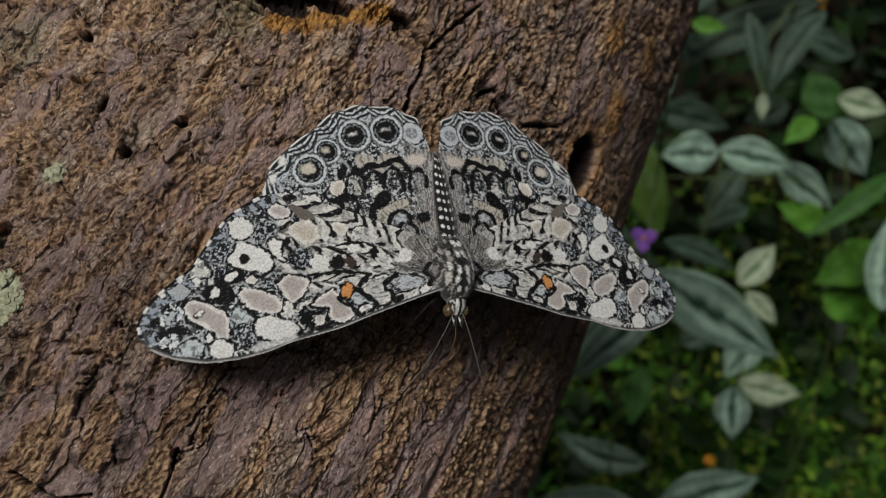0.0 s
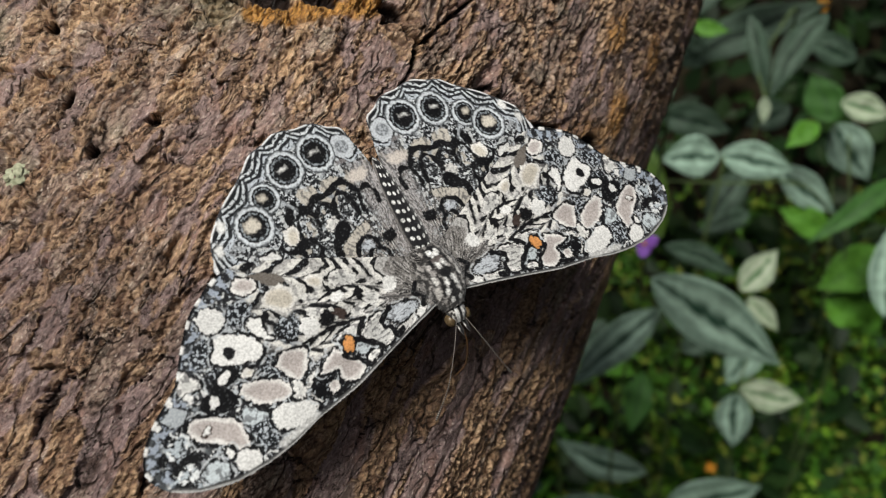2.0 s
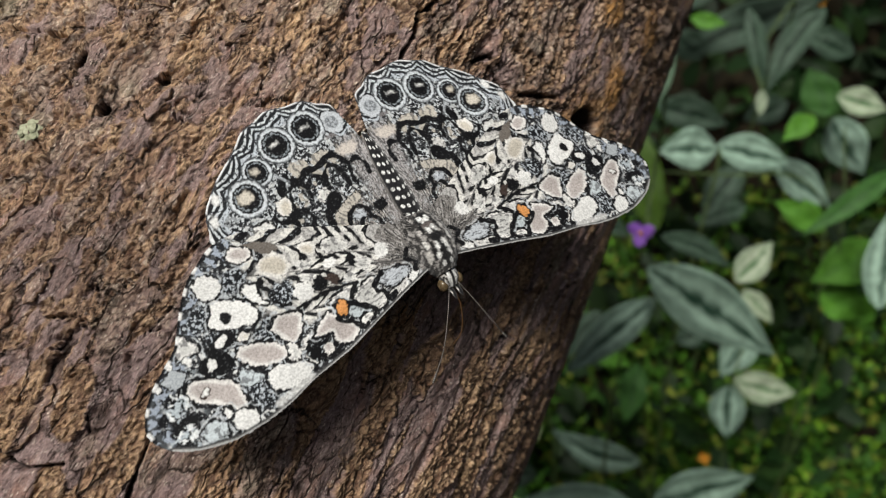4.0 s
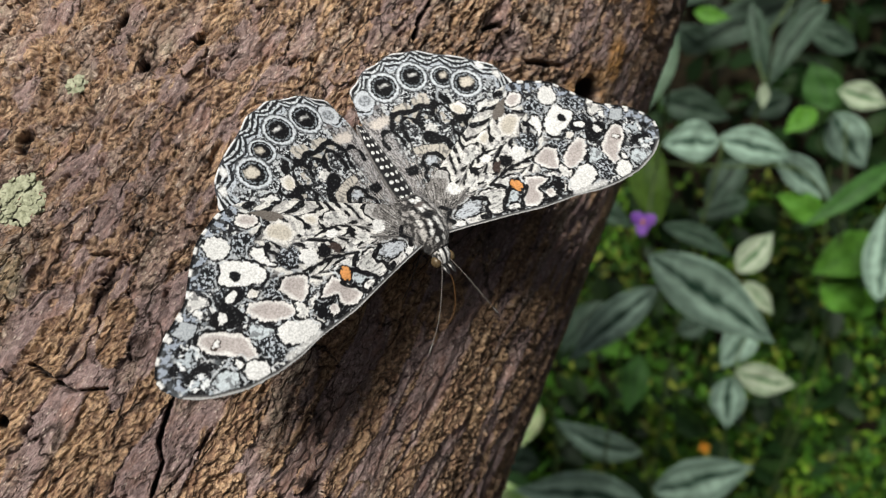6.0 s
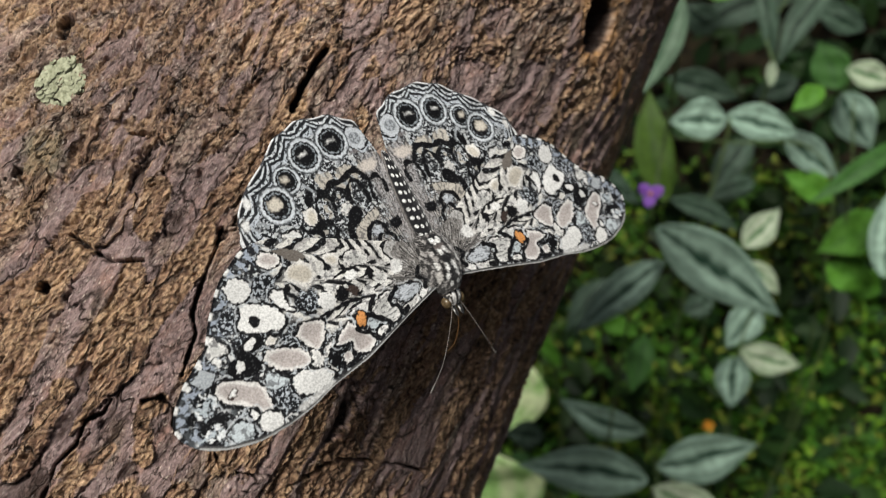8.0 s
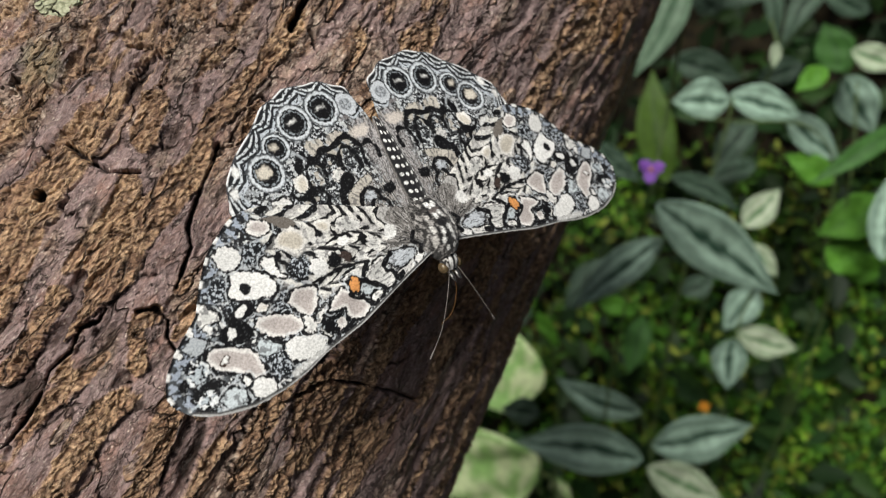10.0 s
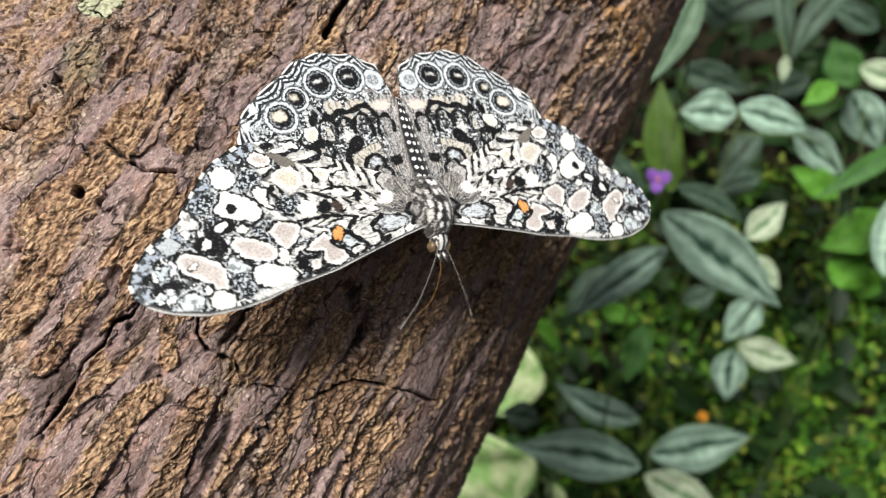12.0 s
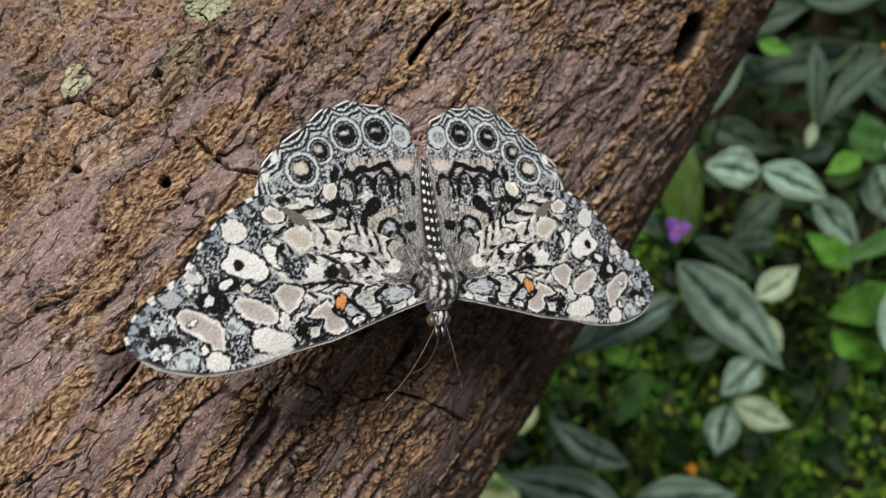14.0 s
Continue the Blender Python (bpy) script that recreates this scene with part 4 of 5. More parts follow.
    def sectors(self, root, ends):
        """Reach from the root, and place between the veins (-1 to 1), for scalloped bands."""
        self.root = root
        x, y = self.wu - root[0], self.wv - root[1]
        self.reach, angle = np.hypot(x, y), np.arctan2(y, x)
        cuts = np.sort([math.atan2(b - root[1], a - root[0]) for a, b in ends])
        k = np.clip(np.searchsorted(cuts, angle), 1, len(cuts) - 1)
        self.between = np.clip(2 * (angle - cuts[k - 1]) / (cuts[k] - cuts[k - 1]) - 1, -1.4, 1.4)
        self.cell = k

    def band(self, a, b, colour, bow=1.0, weight=1.0, rough=0.35, jitter=0.0):
        """A band across the wing, bowed or pointed in each space between veins."""
        r = self.reach + bow * (1 - np.abs(self.between) ** 1.5) + rough * fbm(self.u / 0.9, self.v / 0.9, 2, self.seed + 33)
        r = r + jitter * np.sin(self.cell * 2.4 + self.seed)
        self.lay(weight * step(a - 0.06, a + 0.06, r) * (1 - step(b - 0.06, b + 0.06, r)), colour)

    def streaks(self, along, across, seed, cut, colour, mask=1.0):
        """Dusty streaks that run out along the veins."""
        a = np.arctan2(self.wv - self.root[1], self.wu - self.root[0]) * 14
        n = perlin(self.reach / along, a / across, seed) + 0.7 * perlin(self.reach / along * 2.6, a / across * 2.2, seed + 1) + 0.4 * perlin(self.u / 0.3, self.v / 0.3, seed + 2)
        self.lay(mask * step(cut - 0.03, cut + 0.09, n), colour)

    def flecks(self, su, sv, seed, cut, colour, mask=1.0):
        """Crisp small flecks, drawn out along the veins."""
        n = perlin(self.u / su, self.v / sv, seed) + 0.6 * perlin(self.u / su * 2.3, self.v / sv * 2.3, seed + 1)
        self.lay(mask * step(cut, cut + 0.10, n), colour)

    def mesh(self, name, side, drop=0.0):
        grain = perlin(self.u / 0.22, self.v / 0.22, self.seed + 50) + 0.8 * perlin(self.u / 0.5, self.v / 0.32, self.seed + 51)
        dust = step(0.30, 0.6, grain)[:, None] * 0.10
        lum = self.tone.mean(1)[:, None]
        tone = self.tone * (1 - dust) + dust * np.where(lum < 0.2, np.array([[0.42, 0.44, 0.45]]), self.tone * 0.35)
        keep = self.inside()
        cell = grid_faces(*self.shape)
        cell = cell[keep[cell].sum(1) >= 3]
        used = np.unique(cell)
        index = np.full(len(self.u), -1)
        index[used] = np.arange(len(used))
        u, v = self.u[used].copy(), self.v[used].copy()
        out = ~keep[used]
        if out.any():
            gap = np.hypot(u[out][:, None] - self.edge[None, :, 0], v[out][:, None] - self.edge[None, :, 1]).argmin(1)
            u[out], v[out] = self.edge[gap, 0], self.edge[gap, 1]
        w = 0.5 * np.sin(np.clip(u, 0, 40) / 40 * math.pi) + 0.16 * np.sin(np.arctan2(v + 4, u + 3) * 24) * np.clip(u / 15, 0, 1) - drop
        w = w - 0.0011 * u * u
        spot = np.stack([side * u, v, w], 1) * MM
        low = spot - np.array([0, 0, 0.00009])
        n = len(spot)
        top = index[cell]
        pairs = np.concatenate([top[:, [k, (k + 1) % 4]] for k in range(4)])
        key = np.sort(pairs, 1)
        _, first, count = np.unique(key[:, 0] * n + key[:, 1], return_index=True, return_counts=True)
        rim = pairs[first[count == 1]]
        edge = np.stack([rim[:, 0], rim[:, 1], rim[:, 1] + n, rim[:, 0] + n], 1)[:, ::-1]
        faces = np.concatenate([top, top[:, ::-1] + n, edge])
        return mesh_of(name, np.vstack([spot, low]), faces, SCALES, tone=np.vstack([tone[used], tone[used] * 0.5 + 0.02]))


def forewing():
    outer = [(37.2, 4.1), (37.3, 2.5), (36.2, 0.6), (34.5, -1.1), (32.5, -2.5), (30.9, -3.7), (29.8, -5.3), (28.5, -7.2), (26.6, -9.5), (24.8, -10.8), (22.0, -12.3)]
    front = [(0.2, 2.2), (5.5, 3.6), (10.3, 5.0), (14.1, 6.1), (19.4, 7.0), (22.6, 7.9), (25.9, 8.4), (29.7, 8.4), (33.4, 7.4), (35.8, 6.0)]
    back = [(18.5, -12.2), (12.0, -9.6), (6.0, -6.8), (0.2, -4.2)]
    w = Wing(front + outer + back, outer, 3)
    veins = [(19, 6.4), (30, 7.6), (35.5, 3.4), (33.6, -1.2), (30.0, -5.0), (26.4, -9.6), (20.5, -12.2)]
    w.sectors((0.5, 0.6), [(19, 8.5)] + veins[1:] + [(12, -12)])
    w.lay(np.ones(len(w.u)), (0.014, 0.014, 0.016))
    w.streaks(1.3, 0.5, 201, 0.24, (0.46, 0.49, 0.51))
    w.streaks(0.8, 0.4, 202, 0.10, (0.02, 0.02, 0.022))
    w.streaks(0.7, 0.4, 203, 0.34, (0.62, 0.63, 0.62))
    rear = 1 - step(-0.4, 0.4, w.wv - 0.06 * w.wu)
    w.lay(0.85 * rear * (1 - step(18, 22, w.reach)), (0.50, 0.49, 0.47))
    w.streaks(1.1, 0.35, 205, 0.10, (0.05, 0.05, 0.053), 0.3 * rear * (1 - step(18, 22, w.reach)))
    for a, width, bow in ((6.4, 0.55, 1.3), (8.6, 0.7, 1.6), (10.7, 0.75, 1.9), (12.8, 0.8, 2.0), (14.6, 0.6, 2.2), (16.6, 0.9, 2.0), (19.2, 0.7, 1.9), (21.6, 0.9, 1.8)):
        w.band(a + width, a + width + 1.15, (0.66, 0.65, 0.61), bow, 0.95 * rear * step(-0.35, -0.05, perlin(w.u / 1.8, w.v / 1.8, int(a * 10))), 0.25, jitter=0.5)
        w.band(a, a + width * 1.1, BLACK, bow, rear * step(-0.45, -0.2, perlin(w.u / 1.5, w.v / 1.5, int(a * 10) + 1)), 0.22, jitter=0.5)
    w.band(0, 6.0, (0.17, 0.16, 0.15), 0.8)
    w.streaks(1.8, 0.6, 207, 0.16, (0.40, 0.385, 0.37), 1 - step(5.0, 7.5, w.reach))
    w.streaks(2.2, 0.5, 209, 0.24, (0.02, 0.02, 0.02), 1 - step(5.0, 7.5, w.reach))
    w.streaks(0.5, 0.4, 213, 0.30, (0.02, 0.02, 0.022), 0.5 * rear * (1 - step(20, 22, w.reach)))
    tip = step(29.0, 32.0, w.u - 0.3 * w.v)
    w.lay(tip, BLACK)
    w.streaks(2.6, 0.9, 221, 0.06, (0.42, 0.47, 0.50), tip)
    w.streaks(1.2, 0.4, 222, 0.22, (0.66, 0.68, 0.68), tip)
    w.veins((0.5, 0.8), veins)
    w.lay(0.9 * (1 - step(1.4, 2.2, w.rim)), (0.016, 0.017, 0.020))
    w.flecks(0.9, 0.7, 225, 0.06, (0.30, 0.34, 0.40), 1 - step(1.6, 2.6, w.rim))
    w.dusty((28.7, -5.4), (27.3, -6.6), (26.1, -6.2), (25.8, -5.2), (26.9, -4.2), (28.2, -3.8))
    w.dusty((23.8, -6.6), (23.1, -8.2), (21.0, -8.6), (20.3, -7.5), (21.2, -6.4), (22.5, -6.0))
    w.dusty((22.9, -0.9), (21.3, -1.8), (20.2, -0.9), (20.1, 0.7), (21.2, 0.9), (22.5, 0.1))
    w.dusty((19.3, -4.7), (16.5, -4.8), (16.1, -3.5), (16.8, -2.1), (18.6, -2.1), (19.5, -3.3))
    w.dusty((26.7, 3.7), (24.2, 4.0), (23.7, 6.3), (24.5, 7.2), (26.6, 6.0))
    w.dusty((28.0, -2.3), (26.7, -3.5), (25.3, -3.2), (24.3, -2.2), (25.8, -2.8), (27.1, -2.2))
    w.patch(WHITE, 0.35, (25.3, -6.4), (23.9, -5.9), (22.3, -4.9), (21.3, -3.8), (21.3, -2.7), (22.0, -2.0), (23.3, -2.2), (24.9, -2.7), (26.2, -3.6), (26.4, -4.3), (25.6, -5.2))
    w.patch(WHITE, 0.25, (21.4, -6.2), (20.5, -6.1), (19.8, -5.8), (20.1, -5.1), (20.1, -4.1), (19.8, -3.2), (20.5, -3.6), (21.1, -4.4), (21.5, -5.2))
    w.patch(TAUPE, 0.35, (31.9, 1.3), (31.1, 0.6), (29.9, 0.9), (28.4, 1.7), (27.1, 2.8), (26.8, 4.3), (27.0, 5.9), (27.6, 6.0), (28.7, 4.9), (30.1, 3.6), (31.4, 2.6))
    w.patch(TAUPE, 0.4, (25.5, 0.5), (24.7, -0.2), (23.1, 0.2), (21.3, 1.1), (20.5, 2.2), (20.7, 3.0), (21.6, 3.4), (23.1, 2.9), (24.6, 1.9))
    w.patch(WHITE, 0.4, (23.8, 4.5), (23.2, 3.7), (21.9, 3.7), (20.3, 4.2), (19.0, 5.0), (18.9, 5.7), (20.1, 6.3), (21.8, 6.5), (23.2, 6.0), (23.8, 5.2))
    w.patch(WHITE, 0.3, (29.1, 6.0), (27.9, 5.9), (26.6, 6.4), (26.4, 6.9), (27.0, 8.0), (28.6, 7.9), (29.1, 6.9))
    w.patch(MINT, 0.2, (32.6, 6.0), (31.4, 5.4), (30.3, 5.7), (29.9, 6.5), (30.2, 7.5), (31.6, 7.3), (32.3, 6.7))
    w.patch(WHITE, 0.3, (29.5, 5.3), (29.1, 4.8), (28.7, 5.5), (29.3, 5.9))
    w.patch(PALE, 0.25, (31.0, -3.1), (29.7, -4.5), (29.2, -3.7), (28.6, -2.4), (29.7, -2.1), (30.9, -2.4))
    w.patch(WHITE, 0.1, (30.8, -1.8), (30.3, -2.2), (29.9, -1.7), (30.4, -1.2))
    w.patch(WHITE, 0.1, (32.6, -2.2), (32.2, -2.5), (31.8, -2.1), (32.3, -1.8))
    w.patch(WHITE, 0.1, (34.7, -0.5), (34.4, -0.8), (34.0, -0.4), (34.4, -0.1))
    w.patch(SLATE, 0.15, (33.8, -1.1), (32.2, -1.5), (31.2, -0.7), (31.9, 0.3), (33.1, -0.1))
    w.patch(TAUPE, 0.4, (20.8, -0.4), (19.7, -1.3), (18.0, -1.0), (17.2, -0.3), (17.9, 1.2), (19.2, 2.1), (20.0, 1.4), (20.5, 0.4))
    w.patch(CREAM, 0.2, (24.5, -1.2), (23.7, -1.6), (23.1, -1.1), (23.7, -0.6))
    w.patch(MINT, 0.15, (26.4, 2.7), (25.6, 2.1), (24.4, 3.1), (24.1, 3.8), (25.5, 4.0), (26.4, 3.6))
    w.patch(PALE, 0.2, (20.1, 1.9), (19.2, 2.5), (19.1, 3.5), (19.9, 4.1), (20.8, 3.7), (20.3, 3.0))
    w.patch(WHITE, 0, (24.0, 7.9), (22.2, 7.5), (20.5, 7.3), (19.3, 7.2), (20.2, 7.8), (21.9, 8.1), (23.6, 8.3))
    w.patch(PALE, 0.2, (18.9, 3.6), (18.2, 4.5), (18.1, 5.5), (18.7, 5.0))
    w.patch(BLACK, 0, (19.0, 3.5), (17.8, 2.5), (16.7, 2.9), (15.6, 3.5), (14.9, 4.6), (13.9, 5.5), (15.5, 6.0), (17.2, 5.8), (18.4, 5.0))
    w.patch(PALE, 0, (19.0, 3.1), (18.3, 2.4), (16.9, 1.9), (16.7, 2.2), (17.9, 2.7), (18.7, 3.3))
    w.patch(TAUPE, 0.3, (16.9, 2.7), (15.8, 1.8), (14.3, 1.1), (13.5, 2.2), (12.6, 3.1), (12.0, 4.3), (12.8, 5.0), (14.1, 5.1), (15.0, 4.3), (14.9, 3.3), (16.0, 3.1))
    w.patch(TAUPE, 0, (16.9, 4.6), (16.3, 4.0), (15.6, 4.3), (16.0, 5.1), (16.7, 5.1))
    w.patch(PALE, 0.25, (13.6, 0.2), (12.3, -0.3), (10.4, -0.5), (10.1, 0.1), (10.9, 0.8), (12.0, 1.1), (12.8, 0.8))
    w.patch(MINT, 0.3, (12.2, 1.8), (11.3, 1.7), (10.3, 2.4), (10.8, 3.2), (11.9, 2.9))
    w.patch(PALE, 0.3, (11.5, 4.1), (10.9, 3.5), (9.9, 3.5), (10.2, 4.1), (11.1, 4.4))
    w.patch(PALE, 0.3, (10.8, 1.1), (9.4, 0.2), (8.0, -0.1), (6.9, 0.1), (7.9, 0.9), (7.7, 1.7), (7.0, 2.6), (7.7, 3.3), (9.0, 3.5), (9.6, 2.7), (10.2, 2.0))
    w.patch(SLATEP, 0.3, (7.1, 0.5), (5.8, -0.1), (3.8, 0.3), (3.0, 1.0), (3.9, 1.7), (5.3, 2.0), (6.4, 1.5))
    w.patch(PALE, 0.25, (6.8, 2.7), (5.3, 2.3), (3.5, 1.9), (3.8, 2.5), (5.8, 3.2), (6.7, 3.1))
    w.patch(WHITE, 0.2, (3.5, 2.1), (2.7, 1.6), (2.1, 1.8), (2.7, 2.6), (3.3, 2.7))
    w.patch(CREAM, 0, (19.3, -6.8), (18.3, -8.0), (16.9, -8.3), (15.6, -7.5), (15.4, -6.3), (16.4, -5.2), (17.4, -5.7), (18.4, -6.3))
    w.patch(TAUPE, 0.2, (21.3, -10.1), (20.4, -10.9), (19.4, -10.7), (18.6, -9.8), (19.2, -8.9), (20.6, -9.1))
    w.patch((0.13, 0.115, 0.10), 0, (18.7, -10.6), (17.3, -10.3), (15.5, -8.7), (17.4, -8.6))
    w.patch(WHITE, 0.2, (26.2, -8.9), (25.2, -9.4), (24.0, -9.1), (23.3, -8.0), (23.8, -7.0), (24.8, -6.7), (25.8, -7.1))
    w.patch(WHITE, 0, (16.7, -3.1), (15.6, -3.6), (14.7, -3.0), (14.6, -1.8), (15.8, -1.3), (16.5, -1.7))
    w.patch(CREAM, 0, (13.6, -7.4), (12.6, -7.7), (11.7, -6.9), (12.2, -6.0), (13.3, -6.4))
    w.patch(PALE, 0, (15.0, -6.4), (13.9, -5.8), (12.7, -5.4), (13.6, -4.7), (14.6, -5.1))
    w.patch(PALE, 0, (11.2, -6.4), (9.8, -6.9), (8.6, -5.9), (7.8, -5.2), (9.1, -4.6), (10.6, -5.3))
    w.patch(WHITE, 0, (11.9, -4.3), (10.9, -4.7), (10.3, -4.1), (11.0, -3.5), (11.7, -3.7))
    w.patch(PALE, 0, (8.7, -2.6), (7.4, -3.1), (6.6, -2.3), (7.3, -1.4), (8.3, -1.7))
    w.patch(WHITE, 0, (5.7, -2.8), (4.9, -3.6), (3.9, -2.9), (4.3, -1.9), (5.4, -1.9))
    w.patch(PALE, 0, (10.6, -1.7), (9.6, -2.2), (8.9, -1.6), (9.6, -0.9), (10.4, -1.1))
    w.patch(PALE, 0, (15.1, -4.3), (14.0, -4.4), (13.4, -3.6), (14.2, -3.1), (15.1, -3.4))
    w.patch(BLACK, 0, (14.3, -2.8), (13.0, -3.3), (12.3, -2.4), (13.2, -1.5), (14.1, -1.8))
    w.patch((0.05, 0.035, 0.03), 0, (12.6, -2.7), (11.5, -2.9), (11.0, -1.9), (11.9, -1.5))
    w.patch(BLACK, 0, (9.3, -3.6), (8.5, -3.9), (8.3, -2.8), (9.0, -2.5))
    w.patch(BLACK, 0, (18.8, -5.9), (19.3, -6.5), (20.0, -5.5), (19.5, -5.0))
    w.line(0.3, (13.7, 2.2), (13.2, 3.0), (12.3, 3.2), (11.8, 4.1), (11.4, 4.8), (11.0, 5.4))
    w.line(0.36, (9.5, -0.5), (10.9, 0.6), (11.3, 1.5), (10.3, 2.2), (9.4, 3.1), (9.1, 3.8))
    w.line(0.36, (6.3, -0.0), (7.6, 0.6), (7.9, 1.4), (7.2, 2.0), (7.0, 3.0), (6.0, 2.8))
    w.line(0.28, (1.7, -1.3), (2.8, -0.2), (1.8, 0.4), (2.2, 1.5))
    w.line(0.25, (19.3, -5.0), (18.5, -4.2), (19.2, -3.3), (18.6, -2.4), (17.6, -1.9))
    w.line(0.22, (12.0, -5.4), (11.0, -4.8), (9.7, -4.8), (8.6, -4.0))
    w.line(0.22, (15.1, -4.7), (13.7, -4.3), (12.6, -3.5), (11.5, -3.3))
    w.line(0.25, (9.6, -0.6), (12.5, -1.1), (15.5, -1.1), (17.2, -1.1))
    w.patch(ORANGE, 0.29, (13.1, 0.9), (12.3, 0.5), (11.9, 1.3), (12.5, 2.1), (13.2, 1.9))
    gaps = (1 - step(0.03, 0.12, w.tone.mean(1))) * step(14, 18, w.reach)
    w.streaks(1.6, 0.30, 215, 0.40, (0.50, 0.54, 0.57), 0.8 * gaps)
    w.patch(BLACK, 0, (33.4, 3.6), (32.7, 3.3), (31.8, 3.9), (31.8, 4.5), (32.7, 4.6))
    w.patch(BLACK, 0, (35.7, 2.3), (34.9, 2.0), (34.8, 2.8), (35.6, 3.2))
    w.patch(BLACK, 0, (25.1, -4.0), (24.8, -4.6), (24.2, -4.5), (24.0, -3.8), (24.4, -3.3), (24.9, -3.3))
    w.patch(BLACK, 0, (29.8, -0.2), (29.1, -1.0), (27.5, -1.2), (26.3, -0.6), (26.0, 0.5), (26.6, 1.3), (27.7, 1.4), (29.1, 1.0))
    w.patch(WHITE, 0, (28.9, 0.4), (28.7, -0.3), (28.1, -0.8), (27.7, -0.4), (28.1, 0.3), (28.5, 0.5))
    w.patch(BLACK, 0, (28.1, -1.8), (27.1, -2.4), (25.8, -2.7), (24.8, -2.4), (24.4, -1.7), (25.3, -1.0), (26.6, -1.0), (27.7, -1.1))
    w.patch(WHITE, 0, (27.0, -1.5), (26.9, -2.0), (25.9, -2.3), (25.6, -2.0), (26.3, -1.4))
    w.patch(UMBER, 0, (30.8, 2.4), (30.3, 1.8), (29.8, 1.6), (29.6, 2.1), (29.9, 2.6), (30.5, 2.7))
    w.patch(WHITE, 0, (30.5, 2.4), (30.2, 1.9), (29.8, 1.8), (29.8, 2.2), (30.2, 2.6))
    costa = segment_gap(w.u, w.v, front)
    w.lay(1 - step(0.35, 0.5, costa), (0.06, 0.06, 0.06))
    w.lay(1 - step(0.14, 0.26, costa), (0.36, 0.36, 0.35))
    w.lay(0.7 * (1 - step(0.15, 0.6, segment_gap(w.wu, w.wv, [(19.5, 6.5), (24.0, 7.4)]))), WHITE)
    w.lay(1 - step(0.25, 0.45, w.rim), BLACK)
    w.lay((1 - step(0.25, 0.5, w.rim)) * step(0.3, 0.7, np.sin(w.arc * 2.3)), WHITE)
    return w


def hindwing():
    outer = [(-0.1, -20.4), (0.4, -22.4), (2.0, -23.3), (3.6, -24.3), (5.9, -24.5), (8.3, -24.9), (10.3, -24.1), (12.3, -23.5), (13.9, -22.1), (15.5, -20.8), (17.8, -19.2), (19.4, -17.7), (20.8, -16.0), (21.5, -13.8), (21.6, -12.0)]
    w = Wing([(-0.3, -1.0), (0.0, -6.0), (-0.2, -11.0), (-0.9, -16.0)] + outer + [(17.0, -8.0), (10.0, -4.0), (4.0, -1.0)], outer, 5)
    ends = [(-0.5, -24.0), (3.4, -24.0), (7.2, -24.5), (11.3, -23.7), (14.7, -21.4), (18.6, -18.4), (21.0, -15.0), (21.0, -10.0)]
    w.sectors((1.0, -2.0), ends)
    every = np.ones(len(w.u))
    w.maze(0.36, 231, every, (0.58, 0.61, 0.63), cut=0.10)
    w.flecks(1.5, 1.2, 251, 0.20, (0.014, 0.015, 0.017), 0.9)
    w.flecks(1.3, 1.0, 253, 0.30, (0.58, 0.60, 0.60), 0.8)
    w.streaks(1.6, 0.8, 232, 0.24, (0.44, 0.47, 0.49), 0.6)
    w.streaks(1.4, 0.5, 233, 0.0, (0.30, 0.275, 0.255), 0.9 * (1 - step(7.0, 9.5, w.reach)))
    w.streaks(1.4, 0.4, 235, 0.14, (0.02, 0.02, 0.021), 1 - step(6.0, 10.0, w.reach))
    w.streaks(1.0, 0.4, 239, 0.36, (0.56, 0.54, 0.50), 1 - step(6.0, 10.0, w.reach))
    w.band(13.7, 14.3, BLACK, 2.0, 0.85, 0.3, jitter=0.3)
    w.band(14.4, 15.6, TAN, 1.6, 0.85 * step(-0.1, 0.1, fbm(w.u / 1.2, w.v / 1.0, 2, 87)))
    w.band(11.2, 11.7, BLACK, 2.2, 0.7 * step(-0.2, 0.0, perlin(w.u / 1.1, w.v / 1.1, 88)), 0.3, jitter=0.6)
    w.band(9.2, 9.6, BLACK, 1.6, 0.8 * step(-0.1, 0.1, perlin(w.u / 1.3, w.v / 1.3, 89)), 0.3, jitter=0.6)
    w.band(12.5, 13.0, BLACK, 2.0, 0.8 * step(-0.2, 0.0, perlin(w.u / 1.4, w.v / 1.4, 85)), 0.4, jitter=0.5)
    w.band(10.1, 11.0, (0.60, 0.61, 0.60), 1.9, 0.7 * step(0.0, 0.15, perlin(w.u / 1.0, w.v / 1.0, 86)), 0.4, jitter=0.5)
    w.veins((1.0, -2.0), ends[1:-1], 0.10)
    fold = (1 - step(1.2, 3.0, w.u + 0.10 * w.v + 1.6)) * (1 - step(-19, -17.5, -w.v - 36)) * step(-19.0, -17.6, w.v)
    w.lay(0.7 * fold, (0.15, 0.14, 0.138))
    w.streaks(2.4, 0.25, 261, 0.05, (0.46, 0.44, 0.435), 0.8 * fold)
    w.lay(0.9 * step(16.2, 16.4, w.reach) * (1 - step(2.9, 3.5, w.u)) * (1 - step(17.4, 17.8, w.reach)), (0.14, 0.125, 0.125))
    w.spot(1.5, -16.2, 1.5, 0.9, 7, (0.56, 0.51, 0.46))
    w.patch(TAN, 0, (9.7, -16.9), (8.2, -17.4), (7.1, -16.8), (7.6, -15.7), (9.1, -15.4))
    w.patch(TAN, 0, (6.6, -16.8), (5.2, -17.4), (3.9, -16.8), (4.6, -16.0), (6.1, -15.6))
